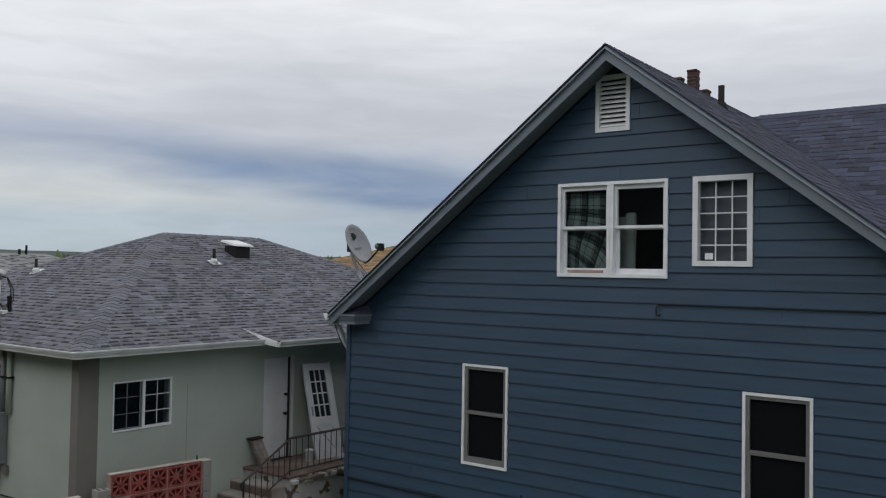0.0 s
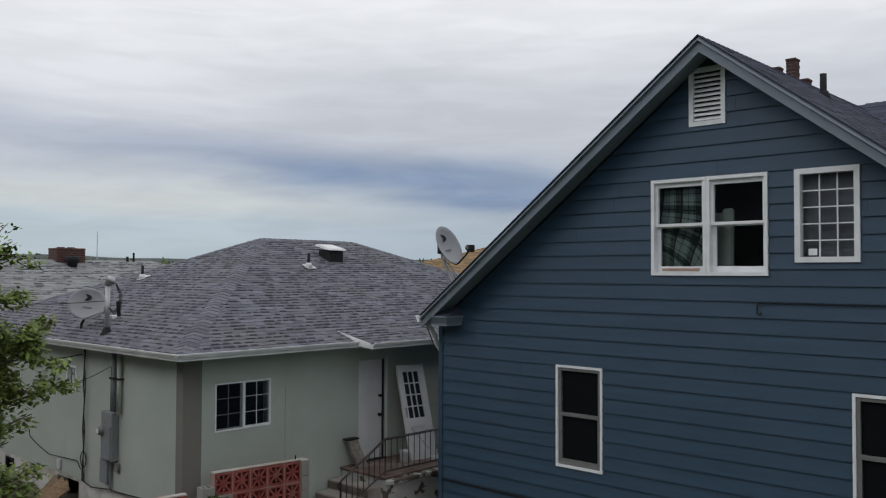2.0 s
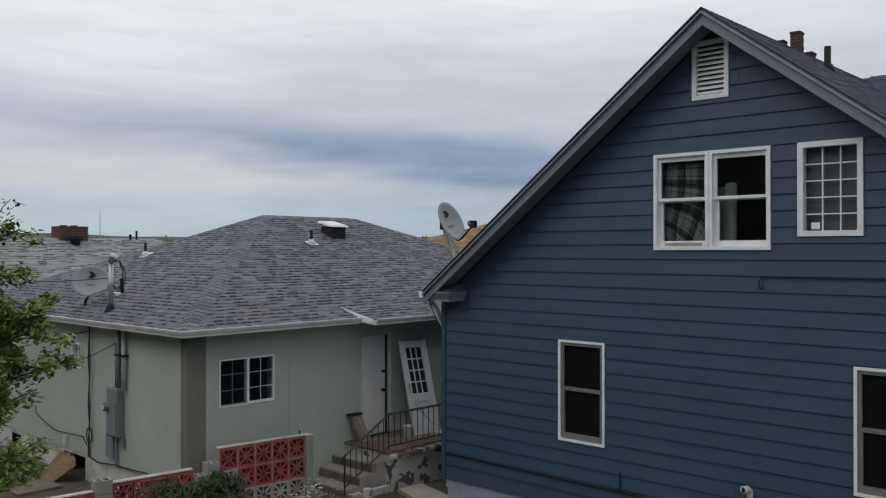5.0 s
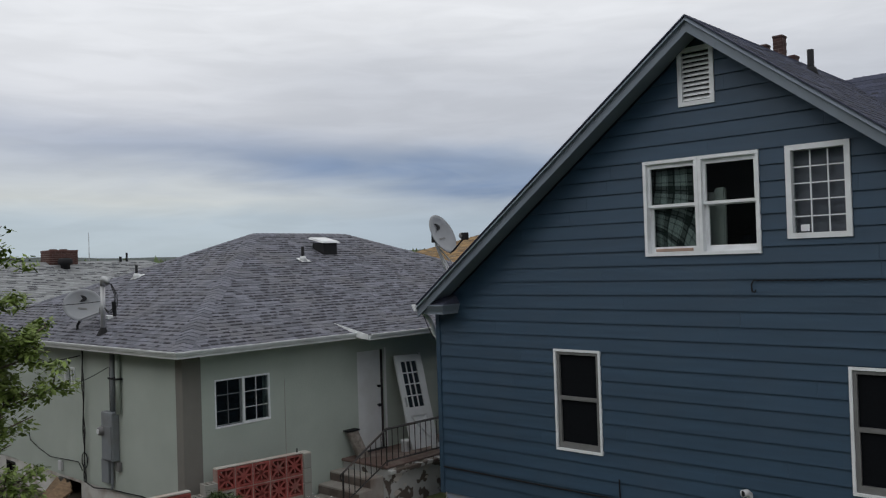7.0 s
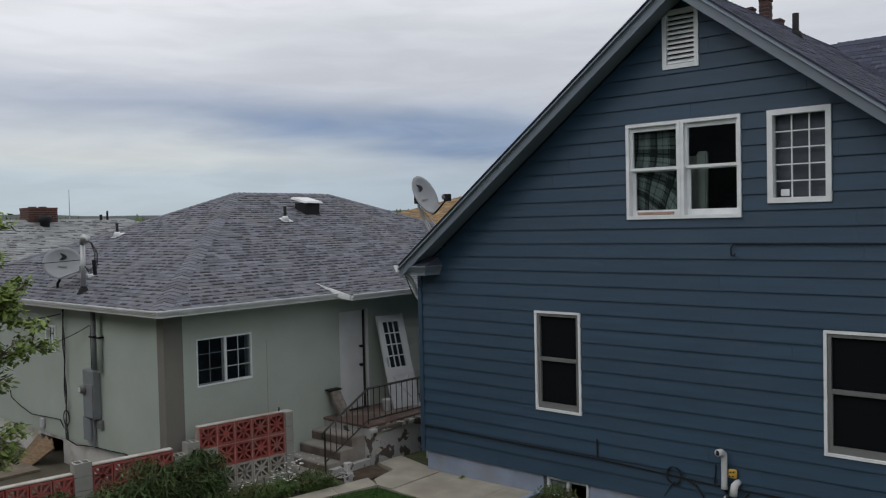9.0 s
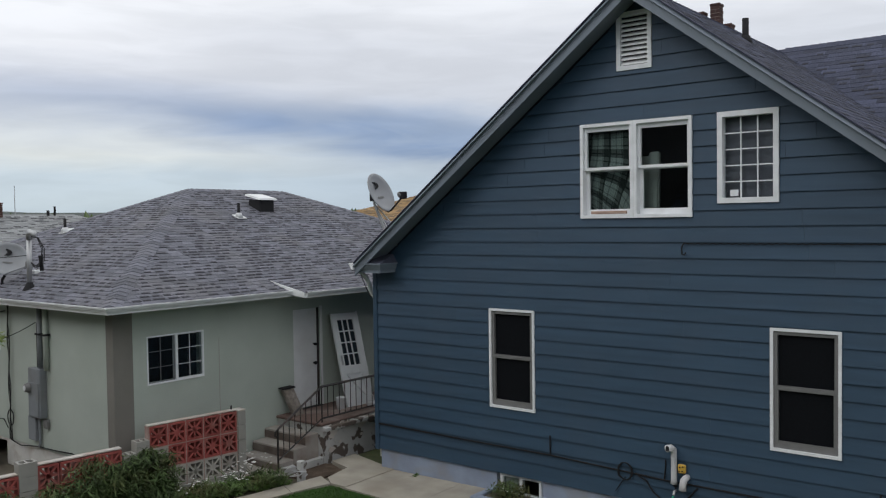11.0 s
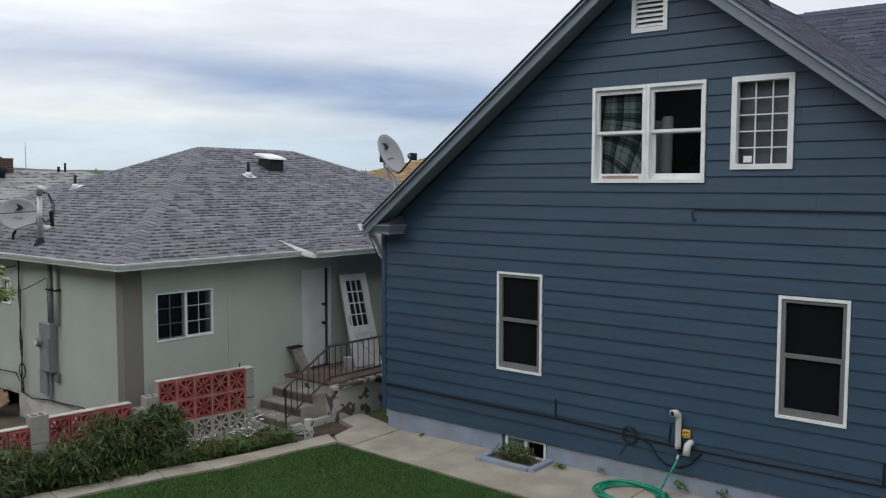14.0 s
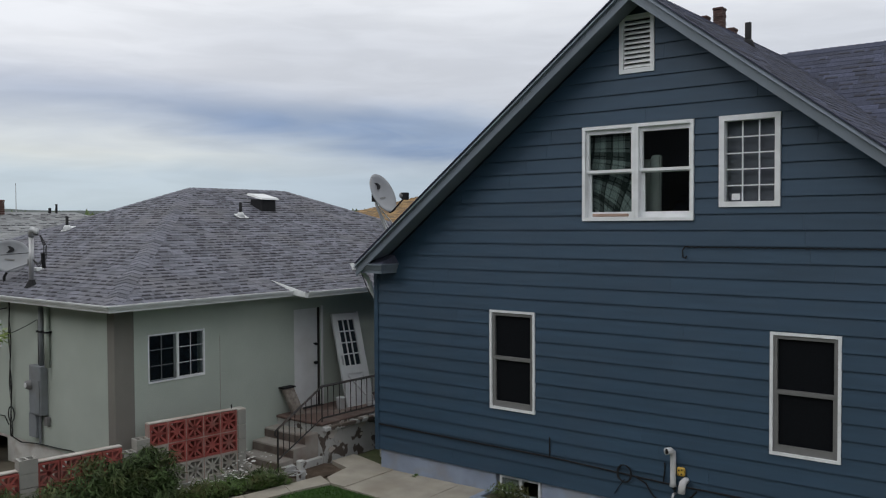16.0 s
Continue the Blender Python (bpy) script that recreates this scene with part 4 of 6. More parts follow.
cable("cable", [fb(u, 0.03, w) for u, w in ((-8.40, 0.775), (-7.5, 0.77), (-6.4, 0.765), (-5.06, 0.765), (-4.25, 0.74), (-3.8, 0.725), (-3.32, 0.71), (-2.2, 0.71), (-0.9, 0.73), (0.9, 0.75))], 0.012)
cable("cable", [fb(-5.075, 0.03, 0.76), fb(-5.08, 0.03, 0.9), fb(-5.08, 0.03, 1.05)], 0.012)
cable("cable", [fb(-3.35, 0.03, 0.70), fb(-3.33, 0.03, 0.9), fb(-3.33, 0.03, 0.98)], 0.010)
cable("cable", [fb(-3.0 + 0.02 * k, 0.03, 3.822 + 0.004 * math.sin(k * 1.3)) for k in range(200)], 0.0065)
cable("cable", [fb(-3.0, 0.03, 3.822), fb(-3.06, 0.04, 3.83), fb(-3.09, 0.05, 3.78), fb(-3.085, 0.05, 3.69), fb(-3.05, 0.05, 3.68), fb(-3.035, 0.05, 3.71)], 0.010)
cable("cable", [fb(-3.90 + 0.10 * math.cos(k * 0.42) + 0.012 * math.sin(k), 0.04 + 0.004 * (k % 5), 0.74 + 0.12 * math.sin(k * 0.42)) for k in range(46)], 0.007)
cable("cable", [fb(-3.9, 0.03, 0.66), fb(-3.98, 0.03, 0.55), fb(-4.05, 0.03, 0.44)], 0.006)
cable("cable", [fb(-3.72, 0.03, 0.71), fb(-3.6, 0.03, 0.66), fb(-3.5, 0.03, 0.52), fb(-3.38, 0.03, 0.44), fb(-3.2, 0.03, 0.43), fb(-3.05, 0.03, 0.5), fb(-2.9, 0.03, 0.68)], 0.012)
cable("cable", [fb(-0.78, 0.03, 0.73), fb(-0.78, 0.03, 1.0)], 0.012)

# vent pipe, gas fitting and tap
pipes = thing("service_pipes", "white plastic vent pipes with a yellow valve on blue siding", "pipes")
bm = bmesh.new()
tube(bm, [fb(-3.20, 0.07, 0.70), fb(-3.20, 0.07, 0.76), fb(-3.20, 0.07, 1.10), fb(-3.20, 0.08, 1.15), fb(-3.215, 0.12, 1.18), fb(-3.24, 0.19, 1.18)], [0.044, 0.038, 0.038, 0.041, 0.044, 0.047], 12)
part("vent_pipe", bm, M_PVC, pipes, smooth=True)
part("pipe_mouth", tubebm([fb(-3.238, 0.186, 1.18), fb(-3.241, 0.192, 1.18)], 0.036, 12), M_DARK, pipes)
bm = bmesh.new()
tube(bm, [fb(-3.04, 0.0, 0.80), fb(-3.04, 0.07, 0.80), fb(-3.05, 0.11, 0.78), fb(-3.06, 0.12, 0.72), fb(-3.065, 0.12, 0.65)], [0.042, 0.042, 0.046, 0.046, 0.048], 12)
part("drain_elbow", bm, M_PVC, pipes, smooth=True)
valve = part("valve", boxbm((-3.15, 0.03, 0.85), (-3.045, 0.075, 0.965), fb, 0.014), M_YELLOW, pipes, "yellow gas valve")
for du, dw in ((-0.02, 0.02), (0.02, 0.03), (0.012, -0.026), (-0.028, -0.03)):
    part("valve_port", tubebm([fb(-3.098 + du, 0.076, 0.908 + dw), fb(-3.098 + du, 0.082, 0.908 + dw)], 0.011, 8), M_DARK, valve)
part("valve_stem", tubebm([fb(-3.098, 0.0, 0.90), fb(-3.098, 0.03, 0.90)], 0.025, 8), M_METAL, valve)
tap = thing("hose_tap", "small brass garden tap on the blue siding", "tap")
bm = bmesh.new()
tube(bm, [fb(-3.19, 0.0, 0.60), fb(-3.19, 0.08, 0.60), fb(-3.19, 0.11, 0.56)], 0.018, 8)
part("spout", bm, M_METAL, tap)
part("tap_handle", tubebm([fb(-3.19, 0.05, 0.62), fb(-3.19, 0.05, 0.66), fb(-3.19, 0.05, 0.662), fb(-3.19, 0.05, 0.675)], [0.008, 0.008, 0.03, 0.03], 8), M_DARK, tap)

# garden hose in a coil on the concrete
hose = thing("garden_hose", "bright green garden hose coiled on the concrete", "hose")
bm = bmesh.new()
pts = []
for k in range(150):
    a = k * 0.30
    rr = 0.42 + 0.055 * math.sin(k * 0.23) + 0.03 * math.sin(k * 0.71)
    pts.append((-3.64 + rr * math.cos(a), -0.52 + rr * 0.9 * math.sin(a), gz(-3.85) + 0.02 + 0.00055 * k + 0.008 * math.sin(k * 0.9)))
a = pts[-1]
pts += [(-3.36, -0.24, gz(-3.4) + 0.08), (-3.30, -0.20, 0.30), (-3.24, -0.15, 0.42), (-3.19, -0.115, 0.55)]
tube(bm, pts, 0.015, 7)
part("hose", bm, M_HOSE, hose, smooth=True)

# chimneys and vents on the blue roof
def brick_stack(name, x0, x1, y0, y1, z0, z1, label, cap=0.07, brick_m=None):
    brick_m = brick_m or M_BRICK
    t = thing(name, label, "chimney")
    part("core", boxbm((x0 + 0.006, y0 + 0.006, z0), (x1 - 0.006, y1 - 0.006, z1 - 0.004)), M_BRICK_M, t)
    part("cap", boxbm((x0 - 0.012, y0 - 0.012, z1), (x1 + 0.012, y1 + 0.012, z1 + cap), ident, 0.01), brick_m, t)
    r, z, row = random.Random(7), z1 - 0.006, 0
    n_b = 0
    while z - 0.065 > z0 and n_b < 240:
        for sd in (0, 1):
            a, b = (x0, x1) if sd == 0 else (y0, y1)
            q = a - (0.1 if row % 2 else 0.0)
            while q < b - 0.01:
                c, d = max(q, a), min(q + 0.195, b)
                if d - c > 0.02:
                    bx = ((c, y0 - 0.004, z - 0.06), (d, y0 + 0.05, z)) if sd == 0 else ((x1 - 0.05, c, z - 0.06), (x1 + 0.004, d, z))
                    part("brick", boxbm(*bx), brick_m, t)
                    n_b += 1
                q += 0.205
        z -= 0.072
        row += 1
    return t


brick_stack("chimney", -4.93, -4.75, 6.0, 6.22, 6.0, 8.31, "slim sooty brown brick chimney on the dark roof", 0.05, M_BRICK_DARK)
brick_stack("chimney", -5.26, -5.08, 6.05, 6.25, 6.0, 8.20, "short sooty brown brick chimney on the dark roof", 0.05, M_BRICK_DARK)
brick_stack("chimney", -4.745, -4.53, 6.02, 6.24, 6.4, 7.88, "low sooty brick chimney shoulder on the dark roof", 0.05, M_BRICK_DARK)
vp = thing("roof_vent_pipe", "black vent pipe standing on the dark shingle roof", "vent pipe")
part("pipe", tubebm([(-3.265, 3.0, 6.6), (-3.265, 3.0, 7.27)], 0.052, 10), M_DARK, vp, smooth=True)
part("pipe_collar", tubebm([(-3.265, 3.0, 6.82), (-3.265, 3.0, 6.99), (-3.265, 3.0, 7.0)], [0.13, 0.075, 0.06], 10), M_DARK, vp, smooth=True)

# ---- things on the green roof ----
def zr(x, y):
    """Height of the green roof."""
    return EZ + PITCH * min(EX - x, y - EY, x - WX)


def dish(name, label, c, n, rx, ry, foot, legs, roll=0.0, head=(0.36, 0.0, -0.24)):
    """A satellite dish: reflector, rim, arm with its receiver, mast."""
    t = thing(name, label, "satellite dish")
    c, n = Vector(c), Vector(n).normalized()
    side = n.cross(Vector((0, 0, 1))).normalized()
    up = side.cross(n).normalized()
    side, up = side * math.cos(roll) + up * math.sin(roll), up * math.cos(roll) - side * math.sin(roll)
    bm = bmesh.new()
    rings = []
    for k, s in enumerate((0.0, 0.35, 0.65, 0.85, 1.0, 1.02, 1.0, 0.8, 0.4)):
        dep = (-0.07 * (1 - min(s, 1) ** 2)) + (0.0 if k < 5 else (-0.008 if k == 5 else -0.016))
        rings.append([bm.verts.new(c + side * rx * s * math.cos(a) + up * ry * s * math.sin(a) + n * dep)
                      for a in [2 * math.pi * j / 36 for j in range(36)]] if s else [bm.verts.new(c + n * dep)])
    for j in range(36):
        bm.faces.new((rings[0][0], rings[1][j], rings[1][(j + 1) % 36]))
    for q, s in zip(rings[1:], rings[2:]):
        for j in range(36):
            bm.faces.new((q[j], s[j], s[(j + 1) % 36], q[(j + 1) % 36]))
    part("reflector", bm, M_DISH, t, smooth=True)
    bm = bmesh.new()
    mark = c + n * -0.042 + up * ry * 0.42
    bm = bmesh.new()
    arc = [(-0.07, -0.065)] + [(-0.07 + 0.125 * math.cos(q), 0.065 * math.sin(q)) for q in [math.pi * (k / 8 - 0.5) for k in range(9)]] + [(-0.07, 0.065), (-0.02, 0.0)]
    prism(bm, [mark - side * x + up * z for x, z in arc], n * 0.006)
    part("emblem", bm, M_DARK, t, "plain dark emblem")
    bm = bmesh.new()
    prism(bm, [c + n * -0.058 - up * ry * 0.2 + side * x * 0.08 + up * z * 0.014 for x, z in ((-1, 1), (1, 1), (1, -1), (-1, -1))], n * 0.005)
    part("lettering_bar", bm, M_ALU, t)
    lnb = c + n * head[0] + side * head[1] + up * head[2]
    low = c - up * ry * 1.0
    part("arm", tubebm([c - n * 0.12 - up * ry * 0.6, low - n * 0.04, low + n * 0.03, lnb], [0.016, 0.016, 0.016, 0.013], 8), M_DARK if legs else M_DISH, t)
    bm = bmesh.new()
    tube(bm, [lnb - n * 0.01 + up * 0.02, lnb + up * 0.055 - n * 0.06, lnb + up * 0.06 - n * 0.075], [0.05, 0.05, 0.035], 10)
    part("receiver", bm, M_ALU, t, "grey receiver head", smooth=True)
    part("receiver_body", boxbm(lnb - Vector((0.05, 0.05, 0.05)), lnb + Vector((0.05, 0.05, 0.07)), ident, 0.012), M_DARK if legs else M_ALU, t)
    back = c - n * 0.17
    f = Vector(foot)
    part("mast", tubebm([f, f + Vector((0, 0, 0.12)), back - Vector((0, 0, 0.12)), back], 0.024, 10), M_DARK if not legs else M_METAL, t)
    part("bracket", boxbm(back - Vector((0.06, 0.06, 0.08)), back + Vector((0.06, 0.06, 0.08)), ident, 0.01), M_DARK, t)
    for dx, dy in legs or ():
        part("strut", tubebm([back - Vector((0, 0, 0.12)), f + Vector((dx, dy, -0.03))], 0.011, 6), M_METAL, t)
    part("foot_plate", boxbm(f - Vector((0.13, 0.09, 0.03)), f + Vector((0.13, 0.09, 0.02)), ident, 0.006), M_DARK, t)
    return t


dish("satellite_dish", "grey satellite dish on the grey shingle roof", (-14.17, -3.40, 3.61), (0.80, -0.50, 0.30), 0.335, 0.295, (-14.40, -3.40, 3.10), (), 0.12, (0.26, -0.40, -0.16))
dish("satellite_dish", "grey satellite dish on a tripod at the blue eave", (-8.33, 0.05, 4.66), (0.92, 0.06, 0.40), 0.30, 0.345, (-8.28, 0.12, 3.80),
     ((0.25, -0.05), (0.3, 0.25), (-0.06, 0.2)), -0.15)

mast = thing("service_mast", "galvanised electric service mast with looped black wires", "service mast")
part("pole", tubebm([(-13.27, -3.46, 3.05), (-13.25, -3.46, 3.98)], 0.042, 10), M_METAL, mast, smooth=True)
part("weatherhead", tubebm([(-13.25, -3.46, 3.95), (-13.24, -3.46, 4.02), (-13.2, -3.46, 4.07), (-13.1, -3.46, 4.06), (-13.06, -3.46, 3.98)], [0.05, 0.055, 0.06, 0.055, 0.04], 10), M_METAL, mast, smooth=True)
for k in range(3):
    bm = bmesh.new()
    r = 0.10 + 0.05 * k
    tube(bm, [(-13.08, -3.46 - 0.02 * k, 4.0), (-13.0 + 0.4 * r, -3.46, 3.98), (-12.93 + r, -3.46, 3.8), (-12.95 + r, -3.45, 3.6), (-13.05, -3.45, 3.5 - 0.03 * k), (-13.2, -3.46, 3.56)], 0.0065, 6)
    part("wire_loop", bm, M_DARK, mast, smooth=True)
part("splice", tubebm([(-12.95, -3.4, 3.42), (-12.95, -3.42, 3.68)], 0.034, 8), M_DARK, mast)
part("mast_boot", tubebm([(-13.27, -3.46, 3.08), (-13.27, -3.46, 3.15), (-13.27, -3.46, 3.22)], [0.12, 0.08, 0.045], 10), M_DARK, mast)
part("flashing", boxbm((-14.22, -3.02, zr(-14.1, -2.9) - 0.03), (-13.98, -2.80, zr(-14.1, -2.9) + 0.03)), M_GUTTER, mast)
drop_w = thing("service_drop_wire", "twisted black overhead service wire", "wire")
part("wire", tubebm(sag((-13.27, -3.48, 3.68), (-30.0, -7.0, 6.0), 0.9, 24), 0.006, 6), M_DARK, drop_w)


def roof_pipe(x, y, h, r, label):
    t = thing("roof_vent_pipe", label, "vent pipe", "roof vent pipes")
    z = zr(x, y)
    part("pipe", tubebm([(x, y, z - 0.1), (x, y, z + h)], r, 10), M_DARK, t, smooth=True)
    bm = bmesh.new()
    q = [(x + dx, y + dy, zr(x + dx, y + dy) + 0.022) for dx, dy in ((-0.10, -0.10), (0.10, -0.10), (0.10, 0.14), (-0.10, 0.14))]
    prism(bm, q, (0, 0, 0.012))
    part("flashing", bm, M_GUTTER, t, "pale metal flashing")
    part("collar", tubebm([(x, y, z + 0.0), (x, y, z + 0.1), (x, y, z + 0.11)], [0.10, 0.06, 0.05], 10), M_GUTTER, t, "pale metal collar", smooth=True)


roof_pipe(-13.42, 1.13, 0.32, 0.034, "grey plumbing vent with pale flashing on shingles")
roof_pipe(-16.22, -1.24, 0.30, 0.030, "grey plumbing vent with pale flashing on shingles")
cap = thing("roof_box_vent", "black box roof vent with a pale metal lid", "roof vent")
z = zr(-13.96, 2.2)
bm = bmesh.new()
box(bm, (-14.12, 1.98, z - 0.14), (-13.74, 2.38, z + 0.19))
part("body", bm, M_DARK, cap)
bm = bmesh.new()
hexa(bm, [(-14.20, 1.92, z + 0.29), (-13.68, 1.92, z + 0.18), (-13.68, 2.44, z + 0.18), (-14.20, 2.44, z + 0.29),
          (-14.18, 1.94, z + 0.33), (-13.70, 1.94, z + 0.22), (-13.70, 2.42, z + 0.22), (-14.18, 2.42, z + 0.33)])
part("lid", bm, M_GUTTER, cap, "pale metal lid")

# ---- meter wall ----
meter = thing("electric_meter_box", "grey electric meter cabinet with a round meter on stucco", "meter box")
part("cabinet", boxbm((-13.08, 0.0, 0.97), (-12.69, 0.13, 1.80), fl, 0.012), M_BOX, meter)
part("cover", boxbm((-13.05, 0.131, 1.0), (-12.72, 0.145, 1.56), fl, 0.004), M_BOX, meter)
bm = bmesh.new()
tube(bm, [fl(-13.02, 0.13, 1.47), fl(-13.02, 0.17, 1.47), fl(-13.02, 0.175, 1.47), fl(-13.02, 0.205, 1.47), fl(-13.02, 0.22, 1.47)], [0.085, 0.085, 0.072, 0.072, 0.05], 14)
part("meter", bm, M_ALU, meter, "round glass-fronted meter", smooth=True)
part("meter_face", tubebm([fl(-13.02, 0.221, 1.47), fl(-13.02, 0.226, 1.47)], 0.044, 14), M_GUTTER, meter)
part("lower_box", boxbm((-13.20, 0.0, 0.56), (-12.94, 0.09, 0.97), fl, 0.01), M_BOX, meter)
part("small_box", boxbm((-12.74, 0.0, 0.80), (-12.62, 0.06, 0.95), fl, 0.006), M_ALU, meter)
for u, m_ in ((-12.80, M_BOX), (-12.60, M_STUCCO)):
    part("conduit", tubebm([fl(u, 0.05, 1.78), fl(u, 0.05, 2.88)], 0.04, 10), m_, meter, smooth=True)
for u in (-12.8, -12.6):
    part("strap", boxbm((u - 0.07, 0.0, 2.36), (u + 0.07, 0.10, 2.39), fl), M_DARK, meter)
part("conduit", tubebm([fl(-12.90, 0.04, 0.95), fl(-12.90, 0.04, 0.5), fl(-12.93, 0.04, 0.46)], 0.022, 8), M_BOX, meter)

wires = thing("wall_cables", "loose black cables hanging down a sage green stucco wall", "cables")
rw = random.Random(12)
for k in range(4):
    u = -13.98 + 0.035 * k
    part("cable", tubebm([fl(u + 0.03 * math.sin(j * 0.9 + k) + 0.012 * rw.random(), 0.03 + 0.01 * k, 2.80 - j * 0.118) for j in range(21)], 0.0065, 6), M_DARK, wires)
part("cable", tubebm([fl(-13.95 + 0.11 * math.cos(j * 0.5), 0.03, 0.82 + 0.14 * math.sin(j * 0.5)) for j in range(16)], 0.009, 6), M_DARK, wires)
part("cable", tubebm([fl(*p) for p in ((-16.35, 0.03, 1.06), (-16.31, 0.03, 0.92), (-15.9, 0.03, 0.80), (-15.4, 0.03, 0.70), (-14.8, 0.03, 0.73), (-14.2, 0.03, 0.76), (-14.05, 0.03, 0.62))], 0.008, 6), M_DARK, wires)
part("cable", tubebm([fl(*p) for p in ((-14.0, 0.03, 0.44), (-13.6, 0.03, 0.38), (-13.0, 0.03, 0.45), (-12.4, 0.03, 0.47), (-11.9, 0.03, 0.50), (-11.4, 0.03, 0.46))], 0.010, 6), M_DARK, wires)
part("cable", tubebm(sag(fl(-12.93, 0.05, 2.56), fl(-14.4, 0.3, 2.10), 0.05) + sag(fl(-14.4, 0.3, 2.10), fl(-17.5, 1.2, 1.75), 0.1)[1:], 0.007, 6), M_DARK, wires)
part("cable", tubebm(sag(fl(-14.0, 0.05, 2.70), fl(-17.5, 0.6, 2.45), 0.1), 0.010, 6), M_DARK, wires)
part("cable", tubebm([fl(-12.93, 0.03, 2.56), fl(-12.94, 0.03, 1.8)], 0.008, 6), M_DARK, wires)
outlet = part("outlet_box", boxbm((-15.03, 0.0, 0.50), (-14.90, 0.05, 0.68), fl, 0.008), M_PVC)
tagged(outlet, "small white outdoor outlet box on stucco", "outlet")

# boards leaning in the opening under the wall
for k, (p, q, w, d_) in enumerate((((-14.98, -3.95, -0.08), (-14.82, -3.62, 0.36), 0.28, 0.03), ((-14.80, -4.02, -0.08), (-14.50, -3.64, 0.40), 0.16, 0.025), ((-14.62, -3.9, -0.08), (-14.66, -3.6, 0.34), 0.14, 0.03), ((-14.7, -4.0, -0.08), (-14.28, -3.66, 0.38), 0.12, 0.03),
                                   ((-14.55, -4.05, -0.08), (-14.2, -3.68, 0.30), 0.10, 0.03))):
    p, q = Vector(p), Vector(q)
    ax = (q - p).normalized()
    sd = ax.cross(Vector((0, -1, 0.3))).normalized()
    nn = ax.cross(sd)
    bm = bmesh.new()
    hexa(bm, [p - sd * w / 2, p + sd * w / 2, p + sd * w / 2 + nn * d_, p - sd * w / 2 + nn * d_, q - sd * w / 2, q + sd * w / 2, q + sd * w / 2 + nn * d_, q - sd * w / 2 + nn * d_])
    tagged(part("leaning_board", bm, M_WOOD), "raw brown board leaning in the foundation opening", "board", "scrap boards")
hatch = part("plywood_sheet", boxbm((-15.2, -4.75, -0.05), (-14.0, -4.0, 0.0), ident, 0.006), mat("grey_plywood", (0.21, 0.17, 0.13), 0.9, 0.2, 5, 0.4, 40))
tagged(hatch, "weathered plywood sheet lying on the ground", "plywood")

# ---- porch ----
M_RISER = mat("dark_worn_riser_paint", (0.15, 0.115, 0.10), 0.9, 0.2, 5, 0.4, 50, stain=(0.28, 0.25, 0.22), stain_scale=3, stain_amt=0.6)
porch = thing("porch_steps", "peeling concrete porch landing with four worn steps", "steps")
STX0, STX1 = GX + 0.004, -9.58
LAND_Z = 0.675
part("landing", boxbm((STX0, -0.34, LAND_Z - 0.045), (-9.47, 4.0, LAND_Z), ident, 0.012), M_LANDING, porch, "faded red painted landing")
part("landing_body", boxbm((STX0, -0.30, -0.1), (-9.46, 4.0, LAND_Z - 0.05)), M_PEEL, porch, "peeling white painted concrete side")
part("landing_edge", boxbm((-9.45, -0.34, LAND_Z - 0.13), (-9.36, 4.0, LAND_Z - 0.054), ident, 0.012), M_PEEL, porch)
for k in range(3):
    z1 = LAND_Z * (3 - k) / 4
    y1 = -0.30 - 0.29 * k
    part("step", boxbm((STX0 + 0.02 * k, y1 - 0.31, -0.1), (STX1 + 0.02 * (k % 2), y1 + 0.0, z1), ident, 0.012), M_STEP, porch)
    part("riser", boxbm((STX0 + 0.02 * k + 0.01, y1 - 0.316, z1 - 0.155), (STX1 + 0.02 * (k % 2) - 0.01, y1 - 0.306, z1 - 0.03)), M_RISER, porch, "dark worn painted riser")
part("bottom_slab", boxbm((STX0, -1.75, -0.1), (-9.40, -1.17, 0.035), ident, 0.01), M_STEP, porch)
part("side_curb", boxbm((-9.56, -1.20, -0.1), (-9.46, -0.30, 0.10), ident, 0.012), M_PEEL, porch)
# flakes of paint curling off the side
rf = random.Random(3)
for k in range(46):
    y, z = rf.uniform(-0.25, 1.9), 0.61 - abs(rf.gauss(0, 0.16))
    if z < 0.05:
        continue
    s = rf.uniform(0.03, 0.11)
    pts = [(-9.458, y + s * math.cos(a) * rf.uniform(0.6, 1.3), z + 0.6 * s * math.sin(a) * rf.uniform(0.6, 1.3)) for a in [2 * math.pi * j / 7 for j in range(7)]]
    bm = bmesh.new()
    prism(bm, pts, (0.004 + 0.010 * rf.random(), 0, 0))
    part("paint_flake", bm, M_CAP if k % 3 else M_PEEL, porch)

rail = thing("stair_railing", "black wrought-iron stair railing with square balusters", "railing")
RXL = -9.55
slope_a, slope_b = Vector((RXL, -1.25, 0.755)), Vector((RXL, -0.24, 1.305))
flat_b = Vector((RXL, 3.2, 1.285))


def bar(name, a, b, r, m_=None):
    a, b = Vector(a), Vector(b)
    bm = bmesh.new()
    tube(bm, [a, b], r * 1.3, 4)
    return part(name, bm, m_ or M_IRON, rail)


